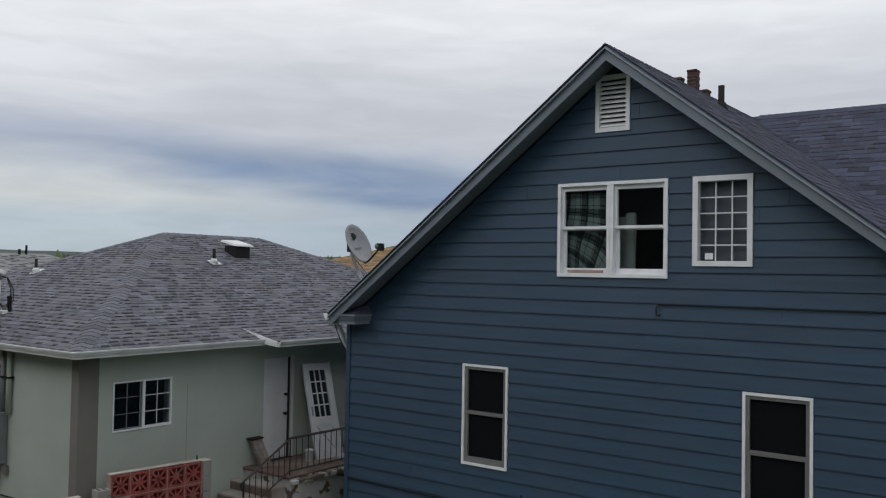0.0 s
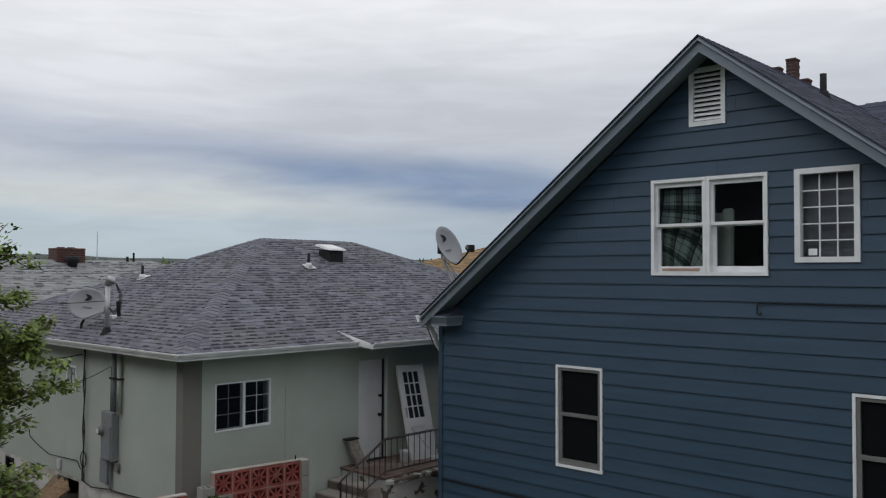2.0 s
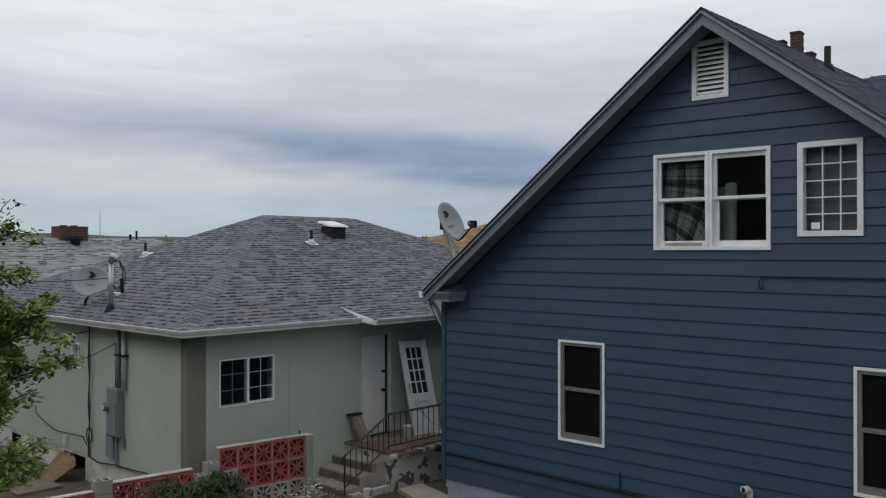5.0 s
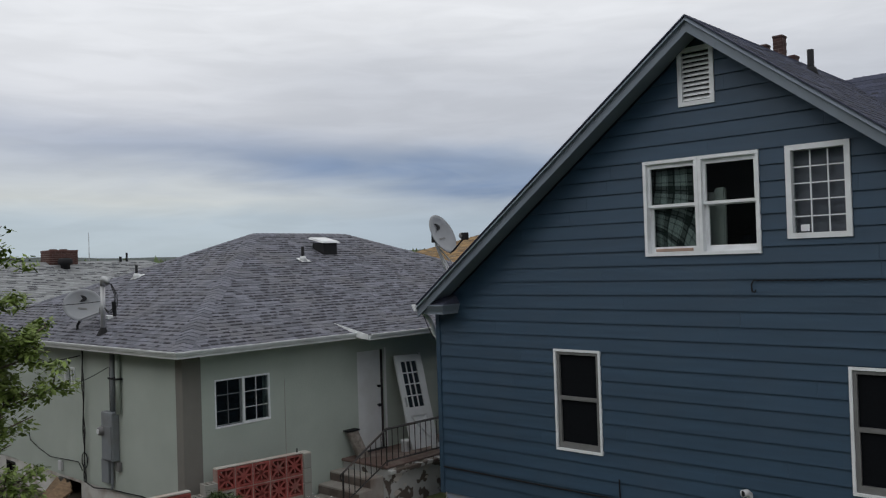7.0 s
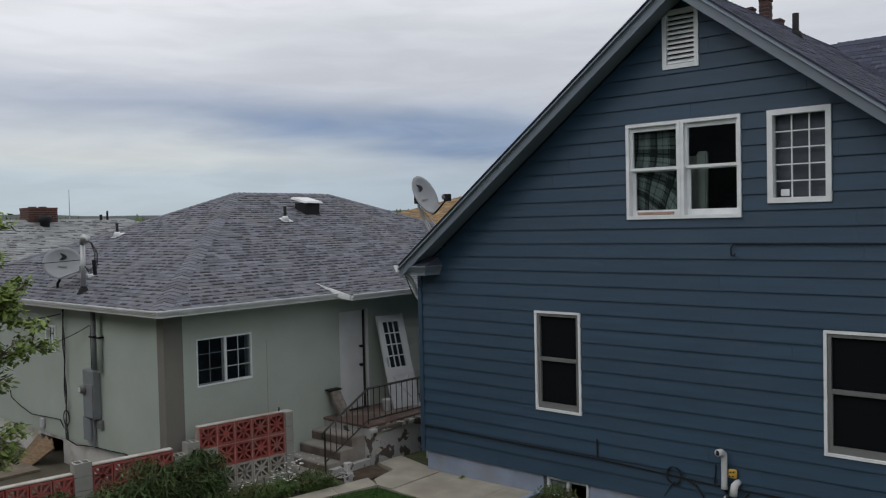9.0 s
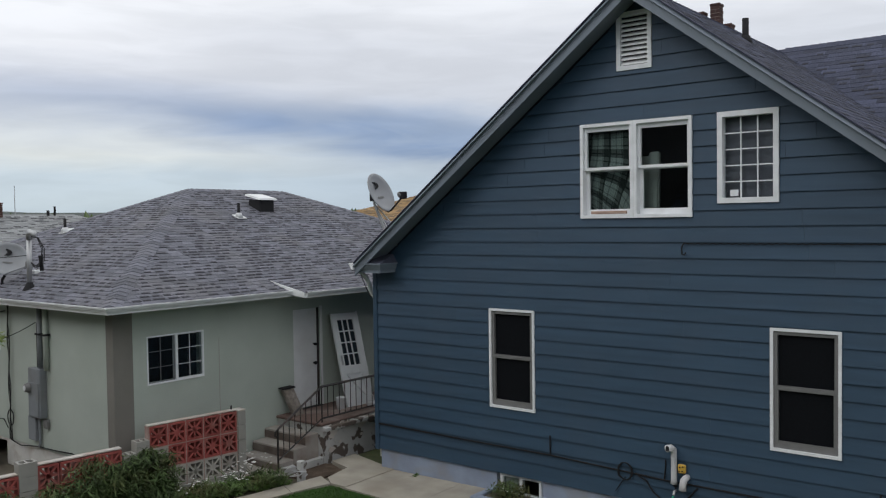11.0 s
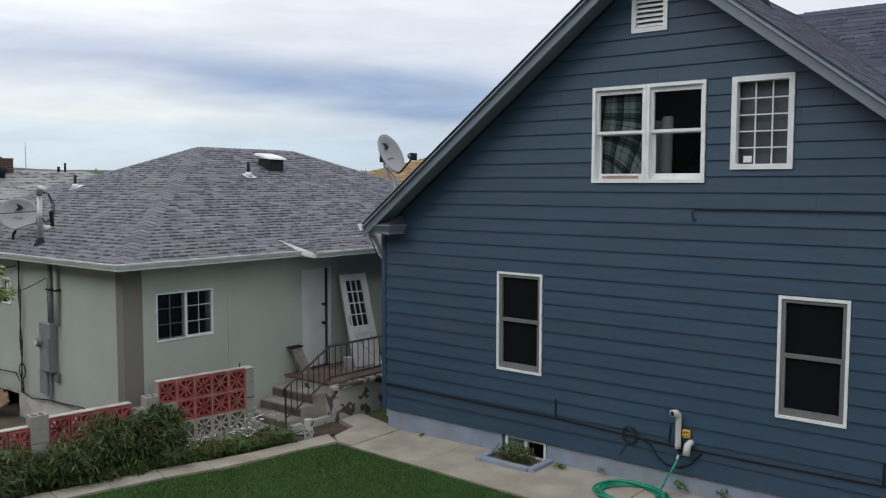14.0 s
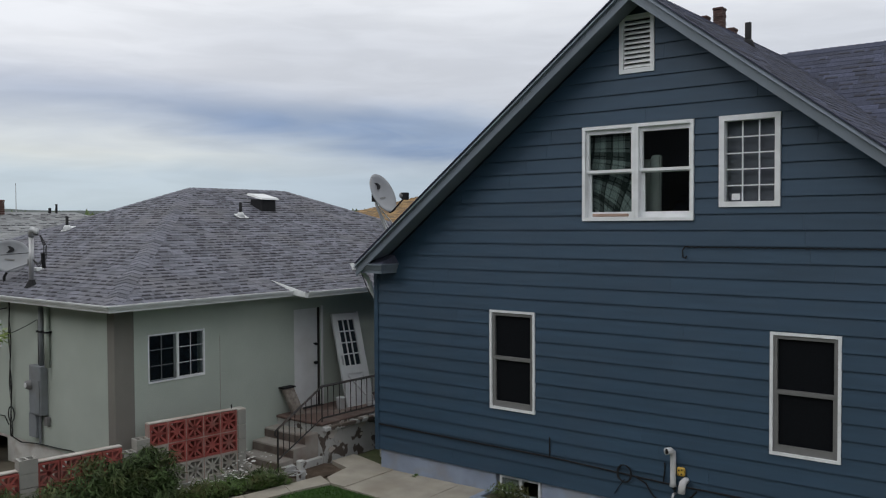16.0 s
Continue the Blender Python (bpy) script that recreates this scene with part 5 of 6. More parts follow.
bar("post", (RXL, -1.25, -0.05), slope_a, 0.017)
bar("post", (RXL, -0.24, 0.64), slope_b, 0.012)
bar("handrail", slope_a, slope_b, 0.017)
bar("handrail", slope_b, flat_b, 0.017)
bar("lower_rail", slope_a + Vector((0, 0, -0.52)), slope_b + Vector((0, 0, -0.56)), 0.012)
bar("lower_rail", slope_b + Vector((0, 0, -0.56)), flat_b + Vector((0, 0, -0.56)), 0.012)
part("handrail_curl", tubebm([slope_a, slope_a + Vector((0, -0.05, -0.03)), slope_a + Vector((0, -0.06, -0.09)), slope_a + Vector((0, -0.02, -0.12))], 0.016, 6), M_IRON, rail)
for k in range(1, 8):
    p = slope_a.lerp(slope_b, k / 8)
    bar("baluster", p - Vector((0, 0, 0.53)), p, 0.008)
for k in range(1, 24):
    p = slope_b.lerp(flat_b, k / 24)
    bar("baluster", p - Vector((0, 0, 0.56)), p, 0.008)

# storm door leaning against the wall, tilted
sd = thing("storm_door", "white half-glazed door leaning askew against the wall", "door")
SW, SH = 0.68, 1.80
lean_w = Vector((-0.50, 0.076, 1.723)).normalized()
lean_u = (Vector((0, 1, 0.02)) - lean_w * Vector((0, 1, 0.02)).dot(lean_w)).normalized()
lean_d = lean_u.cross(lean_w)


def fs(u, d, w):
    return Vector((-10.03, 0.86, LAND_Z)) + lean_u * u + lean_d * d + lean_w * w


bm = bmesh.new()
frame_ring(bm, 0, SW, 0, SH, 0.13, 0, 0.045, fs, 0.16)
box(bm, (0.13, 0, 0.62), (SW - 0.13, 0.045, 0.78), fs)
part("door_frame", bm, M_DOORW, sd)
part("lower_panel", boxbm((0.13, 0.008, 0.16), (SW - 0.13, 0.028, 0.62), fs), M_DOORW, sd)
for p, q in (((0.14, 0.17), (SW - 0.14, 0.61)), ((0.14, 0.61), (SW - 0.14, 0.17))):
    part("cross_brace", tubebm([fs(p[0], 0.036, p[1]), fs(q[0], 0.036, q[1])], 0.026, 4), M_DOORW, sd)
part("pane", boxbm((0.13, 0.015, 0.78), (SW - 0.13, 0.02, SH - 0.13), fs), mat("dark_door_glass", (0.02, 0.025, 0.03), 0.08, 0.05, 4), sd, "dark glass")
for i in (1, 2):
    u = 0.13 + (SW - 0.26) * i / 3
    part("grid_bar", boxbm((u - 0.011, 0.012, 0.78), (u + 0.011, 0.04, SH - 0.13), fs), M_DOORW, sd)
for i in (1, 2, 3):
    w = 0.78 + (SH - 0.91) * i / 4
    part("grid_bar", boxbm((0.13, 0.012, w - 0.011), (SW - 0.13, 0.039, w + 0.011), fs), M_DOORW, sd)
part("handle", boxbm((0.045, 0.045, 0.80), (0.075, 0.075, 0.98), fs, 0.006), M_METAL, sd, "metal handle plate")
batten = part("leaning_batten", boxbm((SW + 0.02, -0.03, 0.0), (SW + 0.07, 0.01, SH + 0.03), fs, 0.003), M_DOORW)
tagged(batten, "white wooden batten leaning beside the storm door", "batten")
bucket = thing("paint_bucket", "small white plastic bucket on the porch landing", "bucket")
part("pail", tubebm([(-10.06, 0.74, LAND_Z), (-10.06, 0.74, LAND_Z + 0.01), (-10.06, 0.74, LAND_Z + 0.19), (-10.06, 0.74, LAND_Z + 0.20)], [0.075, 0.08, 0.09, 0.094], 16), M_PVC, bucket, smooth=True)
part("lid", tubebm([(-10.06, 0.74, LAND_Z + 0.20), (-10.06, 0.74, LAND_Z + 0.215)], 0.092, 16), M_DOORW, bucket)
tray = part("white_tray", boxbm((-9.85, 1.2, LAND_Z), (-9.62, 1.6, LAND_Z + 0.07), ident, 0.01), M_PVC)
tagged(tray, "shallow white tray on the porch landing", "tray")
stone = thing("stone_slab", "mottled grey stone slab leaning against the house wall", "stone slab")
bm = bmesh.new()
hexa(bm, [(-10.42, -0.17, LAND_Z), (-10.42, 0.06, LAND_Z), (-10.30, 0.06, LAND_Z), (-10.30, -0.17, LAND_Z),
          (-10.60, -0.26, LAND_Z + 0.46), (-10.60, -0.03, LAND_Z + 0.48), (-10.50, -0.03, LAND_Z + 0.48), (-10.50, -0.26, LAND_Z + 0.46)])
bmesh.ops.bevel(bm, geom=bm.edges[:], offset=0.012, segments=2, affect='EDGES')
part("slab", bm, mat("mottled_stone", (0.22, 0.19, 0.165), 0.95, 0.25, 12, 0.6, 40, stain=(0.38, 0.35, 0.32), stain_scale=6, stain_amt=0.7), stone)
part("slab_cap", boxbm((-10.63, -0.29, LAND_Z + 0.472), (-10.48, 0.0, LAND_Z + 0.50), ident, 0.006), M_DARK, stone)

# peeling stub and small sunken bed by the steps
stub = thing("concrete_stub", "broken white concrete post stub by the steps", "concrete post")
part("post", boxbm((-9.13, -1.24, -0.05), (-9.02, -1.12, 0.30), ident, 0.014), M_PEEL, stub)
part("wire_tangle", tubebm([(-9.1 + 0.13 * math.cos(k * 0.8) + 0.03 * math.sin(k * 2.1), -1.22 + 0.12 * math.sin(k * 0.8), 0.05 + 0.006 * k + 0.03 * math.sin(k)) for k in range(22)], 0.008, 6), M_PVC, stub, "white cable tangle")

# ---- paving ----
def slab(name, pts, material, label, thick=0.12, rise=0.0, category="paving"):
    bm = bmesh.new()
    prism(bm, [(x, y, gz(x, y) + rise) for x, y in pts], (0, 0, -thick))
    return tagged(part(name, bm, material), label, category, kind="structure")


# edging walk in lengths, with open joints
wl0, wl1 = [(-10.35, -7.2), (-9.50, -3.65), (-9.12, -2.62), (-8.93, -1.5), (-8.85, -0.95)], [(-10.0, -7.2), (-9.17, -3.88), (-8.80, -2.9), (-8.60, -1.62), (-8.46, -1.12)]


def along(line, s):
    tot = [0]
    for (ax_, ay_), (bx_, by_) in zip(line, line[1:]):
        tot.append(tot[-1] + math.hypot(bx_ - ax_, by_ - ay_))
    d_ = s * tot[-1]
    for k in range(len(line) - 1):
        if d_ <= tot[k + 1] + 1e-9:
            q = (d_ - tot[k]) / (tot[k + 1] - tot[k])
            return (line[k][0] + (line[k + 1][0] - line[k][0]) * q, line[k][1] + (line[k + 1][1] - line[k][1]) * q)


path = thing("path", "narrow weathered concrete edging walk beside the lawn", "path", kind="structure")
for k in range(9):
    s0, s1 = k / 9 + 0.001, (k + 1) / 9 - 0.001
    bm = bmesh.new()
    prism(bm, [(*along(wl0, s0), 0.03), (*along(wl1, s0), 0.025), (*along(wl1, s1), 0.028), (*along(wl0, s1), 0.034)], (0, 0, -0.14))
    part("walk_slab", bm, M_CONC, path)
slab("pavement", [(-9.34, -0.22), (-8.84, -0.36), (-8.72, -0.93), (-8.46, -1.12), (-8.13, -1.13), (-8.13, 0.02), (-9.34, 0.34)], M_CONC, "weathered concrete paving at the house corner", 0.14, 0.03)
xs = [-8.125, -6.72, -5.15, -3.6, -2.0, -0.4, 1.2]
for a, b in zip(xs, xs[1:]):
    slab("pavement", [(a, -1.13 - 0.065 * (a + 8.4)), (b - 0.012, -1.13 - 0.065 * (b + 8.4)), (b - 0.012, 0.024), (a, 0.024)], M_CONC, "weathered stained concrete paving along the house", 0.14,
         0.02 + 0.006 * math.sin(a * 7))
slab("soil_bed", [(-9.46, -1.15), (-8.92, -1.1), (-8.86, -0.40), (-9.33, -0.24), (-9.46, -0.28)], M_BEDSOIL, "small sunken bed of bare soil", 0.1, -0.02, "soil")
slab("soil_strip", [(-9.3, 0.36), (-8.45, 0.14), (-8.45, 2.6), (-9.3, 2.6)], M_MOSS, "shaded strip of mossy ground", 0.1, 0.0, "ground")

# ---- screen-block fence ----
def screen_block(material, s=0.335, t=0.14):
    """One pierced block: a square rim with an eight-petalled web."""
    bm = bmesh.new()
    h = s / 2 - 0.008
    frame_ring(bm, -h, h, -h, h, 0.028, -t / 2, t / 2, ident)
    for k in range(8):
        a = k * math.pi / 4
        c, q = math.cos(a), math.sin(a)
        ln = h / max(abs(c), abs(q)) - 0.02
        for (r0, w0_), (r1, w1_) in (((0.0, 0.026), (0.055, 0.016)), ((0.055, 0.016), (ln, 0.009 if k % 2 == 0 else 0.018))):
            pts = []
            for dd in (-t * 0.44, t * 0.44):
                for r_, w_ in ((r0, -w0_), (r0, w0_), (r1, w1_), (r1, -w1_)):
                    pts.append((r_ * c - w_ * q, dd, r_ * q + w_ * c))
            hexa(bm, pts)
    for k in range(4):
        a = k * math.pi / 2 + math.pi / 4
        c, q = math.cos(a), math.sin(a)
        o = h * 1.0
        v = [(c * 0.112 * 1.414 + (-q) * 0.055, c * 0 + 0, q * 0.112 * 1.414 + c * 0.055), (c * 0.112 * 1.414 + q * 0.055, 0, q * 0.112 * 1.414 - c * 0.055), (math.copysign(o, c), 0, math.copysign(o, q))]
        prism(bm, [(p[0], -t * 0.4, p[2]) for p in v], (0, t * 0.8, 0))
    me = bpy.data.meshes.new("screen_block")
    bmesh.ops.recalc_face_normals(bm, faces=bm.faces[:])
    bm.to_mesh(me)
    bm.free()
    me.materials.append(material)
    return me


RED_BLOCK, GREY_BLOCK = screen_block(M_REDBLOCK), screen_block(M_GREYBLOCK)
fence = thing("screen_block_wall", "red and grey pierced concrete screen-block garden wall", "garden wall")
P0, P1 = Vector((-10.06, -1.72, 0)), Vector((-10.27, -3.20, 0))
FD = (P1 - P0).normalized()
FANG = math.atan2(FD.y, FD.x)
BS = (P1 - P0).length / 5


def put_block(d_, z, me):
    ob = new("screen_block", me)
    p = P0 + FD * d_
    ob.location, ob.rotation_euler = (p.x, p.y, z), (0, 0, FANG)
    ob.scale = (BS / 0.335, 1, 1)
    ob.parent = fence
    return ob


BASE = 0.095
for i in range(5):
    for j in range(3):
        red = j == 2 or (j == 1 and i < 4) 
        put_block(BS * (i + 0.5), BASE + 0.335 * (j + 0.5), RED_BLOCK if red else GREY_BLOCK)


def fence_box(d0, d1, z0, z1, half, material, name, label="", bevel=0.008):
    bm = boxbm((d0, -half, z0), (d1, half, z1), ident, bevel)
    bmesh.ops.transform(bm, matrix=Matrix.Translation(P0) @ Matrix.Rotation(FANG, 4, 'Z'), verts=bm.verts[:])
    return part(name, bm, material, fence, label)


for i in range(6):
    fence_box(BS * i - 0.010, BS * i + 0.010, BASE, BASE + 1.004, 0.066, M_MORTAR, "mortar_joint", "", 0.0)
for j in (1, 2):
    for i in range(5):
        fence_box(BS * i + 0.011, BS * (i + 1) - 0.011, BASE + 0.335 * j - 0.010, BASE + 0.335 * j + 0.010, 0.065, M_MORTAR, "mortar_joint", "", 0.0)
fence_box(-0.005, BS * 5 + 0.01, BASE + 1.005, BASE + 1.03, 0.055, M_CAP, "cap", "pale mortar cap")
fence_box(-0.15, BS * 5, -0.1, BASE, 0.09, M_CMU, "footing")
fence_box(-0.155, 0.0, 1.094, 1.115, 0.103, M_CAP, "cap", "pale mortar cap")
for j in range(5):
    fence_box(-0.15, -0.004, -0.10 + 0.238 * j + 0.006, -0.10 + 0.238 * (j + 1), 0.1, M_CMU, "pier_block")
part("rebar", tubebm([P0 + FD * 0.06 + Vector((0, 0, 1.07)), P0 + FD * 0.06 + Vector((0, 0, 1.19))], 0.012, 6), M_IRON, fence)
# lower run: two courses
n_low = 9
for i in range(n_low):
    d_ = BS * 5 + 0.42 + BS * (i + 0.5) + (0.23 if i >= 4 else 0)
    top = 0.84 if i < 4 else 0.76
    for j in range(2):
        put_block(d_, top - 0.335 * (j + 0.5), RED_BLOCK)
fence_box(BS * 5 + 0.42, BS * 9 + 0.42, 0.844, 0.872, 0.055, M_CAP, "cap", "pale mortar cap")
fence_box(BS * 9 + 0.67, BS * (5 + n_low) + 0.65, 0.764, 0.792, 0.055, M_CAP, "cap", "pale mortar cap")
fence_box(BS * 5 + 0.4, BS * (5 + n_low) + 0.65, -0.1, 0.13, 0.09, M_CMU, "footing")


def hollow_block(d0, z, l=0.21, half=0.10, h=0.19):
    """A concrete block with two open cores."""
    bm = bmesh.new()
    box(bm, (d0, -half, z), (d0 + l, -half + 0.03, z + h))
    box(bm, (d0, half - 0.03, z), (d0 + l, half, z + h))
    for q in (0, (l - 0.03) / 2, l - 0.03):
        box(bm, (d0 + q, -half + 0.03, z), (d0 + q + 0.03, half - 0.03, z + h))
    box(bm, (d0 + 0.03, -half + 0.03, z), (d0 + l - 0.03, half - 0.03, z + 0.05))
    bmesh.ops.transform(bm, matrix=Matrix.Translation(P0) @ Matrix.Rotation(FANG, 4, 'Z'), verts=bm.verts[:])
    return part("hollow_block", bm, M_CMU, fence, "grey hollow concrete block")


for z in (0.14, 0.34, 0.54, 0.735):
    hollow_block(BS * 9 + 0.425, z, 0.24)
for z in (0.14, 0.34, 0.54, 0.72):
    hollow_block(BS * 5 + 0.01, z, 0.20)
for z in (0.14, 0.34, 0.54):
    hollow_block(BS * 5 + 0.215, z + 0.02, 0.195)

# ---- plants ----
def leaf_mesh(name, clumps, size, material, parent, seed, droop=0.3, slim=0.4, kind="stuff"):
    """Many small folded leaves; clumps: (centre, radius xyz, count)."""
    r = random.Random(seed)
    v, f = [], []
    for c, rad, cnt in clumps:
        for _ in range(cnt):
            while True:
                p = Vector((r.uniform(-1, 1), r.uniform(-1, 1), r.uniform(-1, 1)))
                if p.length <= 1:
                    break
            pos = Vector((c[0] + p.x * rad[0], c[1] + p.y * rad[1], c[2] + p.z * rad[2]))
            a = r.uniform(0, 2 * math.pi)
            d_ = Vector((math.cos(a), math.sin(a), r.uniform(-0.9, 0.7) - droop)).normalized()
            s = d_.cross(Vector((r.uniform(-0.5, 0.5), r.uniform(-0.5, 0.5), 1))).normalized()
            nn = d_.cross(s)
            L = size * r.uniform(0.6, 1.3)
            W = L * slim
            o = len(v)
            v += [pos, pos + d_ * L * 0.45 + s * W * 0.5 + nn * W * 0.12, pos + d_ * L, pos + d_ * L * 0.45 - s * W * 0.5 + nn * W * 0.12]
            f += [(o, o + 1, o + 2), (o, o + 2, o + 3)]
    ob = raw(name, v, f, material, parent)
    return tagged(ob, kind=kind) if kind else ob


def shrub(label, c, rad, n_clump, cnt, size, material, seed, slim=0.3):
    t = thing("shrub", label, "shrub", "garden shrubs")
    r = random.Random(seed)
    base = Vector((c[0], c[1], 0.0))
    cl = []
    bm = bmesh.new()
    for k in range(n_clump):
        a, q = r.uniform(0, 2 * math.pi), math.sqrt(r.random())
        hz = r.uniform(0.15, 1.0) * math.sqrt(max(0.05, 1 - 0.75 * q * q))
        p = Vector((c[0] + rad[0] * q * math.cos(a), c[1] + rad[1] * q * math.sin(a), rad[2] * hz))
        cl.append((p, (rad[0] * 0.22, rad[1] * 0.22, rad[2] * 0.17), cnt))
        if k % 3 == 0:
            tube(bm, [base + Vector((r.uniform(-0.15, 0.15), r.uniform(-0.15, 0.15), -0.03)), base.lerp(p, 0.5) + Vector((0, 0, 0.1)), p], [0.008, 0.006, 0.003], 5)
    part("stems", bm, M_BARK, t)
    leaf_mesh("leaves", cl, size, material, t, seed + 1, 0.45, slim)
    return t


shrub("dense green peony-like shrub by the block wall", (-9.96, -4.35, 0), (0.38, 0.66, 0.84), 90, 62, 0.15, M_LEAF_D, 21, 0.15)
shrub("dense dark green shrub by the block wall", (-9.90, -3.42, 0), (0.36, 0.44, 0.84), 70, 62, 0.15, M_LEAF_D, 22, 0.15)
shrub("dense olive green shrub by the block wall", (-9.88, -3.88, 0), (0.36, 0.46, 0.74), 55, 62, 0.15, M_LEAF_D, 25, 0.15)
shrub("tall leafy shrub beside the low block wall", (-10.25, -5.35, 0), (0.40, 0.6, 0.62), 50, 90, 0.15, M_LEAF_D, 23, 0.12)
shrub("grassy clump of long green leaves", (-10.2, -6.0, 0), (0.42, 0.6, 0.5), 40, 90, 0.24, M_LEAF_D, 24, 0.06)
# low bed along the walk, with white flowers
r = random.Random(31)
bed = thing("flower_bed", "low green flower bed with small white blooms", "flower bed", kind="stuff")
cl = []
for _ in range(230):
    s = r.random()
    y = -4.9 + 3.35 * s
    xw = -9.75 + (y + 4.9) * 0.25
    x = xw - 0.10 - r.random() ** 1.2 * 0.55
    cl.append(((x, y, 0.03 + 0.10 * r.random()), (0.10, 0.10, 0.06), 46))
leaf_mesh("leaves", cl, 0.075, M_LEAF, bed, 32, 0.2, 0.4)
cl = [((-9.62 + 0.24 * (y + 4.9) - r.random() * 0.55, y, 0.13 + 0.06 * r.random()), (0.08, 0.08, 0.08), 24) for y in [r.uniform(-4.9, -1.6) for _ in range(70)]]
leaf_mesh("tall_leaves", cl, 0.16, M_LEAF_D, bed, 33, -0.5, 0.1)
v, f = [], []
for k in range(100):
    if k < 38:
        cx_, cy_, cz_ = r.gauss(-9.75, 0.12), r.gauss(-1.72, 0.17), 0.30 + r.gauss(0, 0.06)
    else:
        y = r.uniform(-3.2, -1.9)
        cx_, cy_, cz_ = -9.55 + 0.2 * (y + 3.2) - r.random() * 0.42, y, 0.19 + r.gauss(0, 0.05)
    for q in range(5):
        a = q * 1.2566 + r.random()
        o = len(v)
        v += [(cx_, cy_, cz_), (cx_ + 0.022 * math.cos(a - 0.5), cy_ + 0.022 * math.sin(a - 0.5), cz_ + 0.012), (cx_ + 0.026 * math.cos(a), cy_ + 0.026 * math.sin(a), cz_ + 0.01),
              (cx_ + 0.022 * math.cos(a + 0.5), cy_ + 0.022 * math.sin(a + 0.5), cz_ + 0.012)]
        f.append((o, o + 1, o + 2, o + 3))
tagged(raw("blossoms", v, f, M_PETAL, bed), kind="stuff")
# weeds
for c, s, sd_ in (((-5.66, -0.22, 0.05), 0.36, 1), ((-4.94, -0.10, 0.08), 0.09, 2), ((-4.3, -0.08, 0.14), 0.06, 3), ((-3.15, -0.06, 0.18), 0.10, 4), ((-2.6, -0.06, 0.2), 0.07, 5), ((-7.6, -0.06, 0.03), 0.04, 6)):
    t = thing("weed", "small weed growing by the foundation", "weed", "weeds along the wall")
    leaf_mesh("leaves", [((c[0], c[1], c[2] + s * 0.3), (s, min(s, abs(c[1]) * 0.9), s * 0.4), int((2600 if s > 0.3 else 500) * s))], 0.07, M_LEAF if s < 0.3 else M_LEAF_D, t, 50 + sd_, -0.4, 0.3)

# lawn: a base sheet and short blades
lawn = [(-8.42, -1.15), (1.5, -1.80), (1.5, -13.9), (-11.4, -13.9), (-9.98, -7.2), (-9.14, -3.88), (-8.77, -2.9), (-8.57, -1.62)]
ls = thing("lawn", "short dark green mown lawn", "lawn", kind="stuff")


def clip_x(poly, lim, keep_low):
    """The part of a plan polygon on one side of a line of constant x."""
    out = []
    for (ax_, ay_), (bx_, by_) in zip(poly, poly[1:] + poly[:1]):
        ia, ib = (ax_ <= lim) == keep_low, (bx_ <= lim) == keep_low
        if ia:
            out.append((ax_, ay_))
        if ia != ib:
            q = (lim - ax_) / (bx_ - ax_)
            out.append((lim, ay_ + (by_ - ay_) * q))
    return out


for pl in (clip_x(lawn, -8.4, True), clip_x(clip_x(lawn, -8.4, False), -1.4, True), clip_x(lawn, -1.4, False)):
    bm = bmesh.new()
    prism(bm, [(x, y, gz(x, y)) for x, y in pl], (0, 0, -0.045))
    part("turf", bm, M_GRASSBASE, ls)


def inside(x, y, poly):
    hit = False
    for (ax_, ay_), (bx_, by_) in zip(poly, poly[1:] + poly[:1]):
        if (ay_ > y) != (by_ > y) and x < (bx_ - ax_) * (y - ay_) / (by_ - ay_) + ax_:
            hit = not hit
    return hit


r = random.Random(77)
v, f = [], []
while len(f) < 90000:
    x, y = r.uniform(-9.9, -2.5), r.uniform(-6.2, -1.12)
    if not inside(x, y, lawn):
        continue
    a = r.uniform(0, 6.283)
    h = r.uniform(0.02, 0.04)
    z = gz(x, y) - 0.002
    dx, dy = 0.006 * math.cos(a), 0.006 * math.sin(a)
    o = len(v)
    v += [(x - dx, y - dy, z), (x + dx, y + dy, z), (x + r.gauss(0, 0.018), y + r.gauss(0, 0.018), z + h)]
    f.append((o, o + 1, o + 2))
tagged(raw("grass_blades", v, f, M_GRASS, ls), kind="stuff")

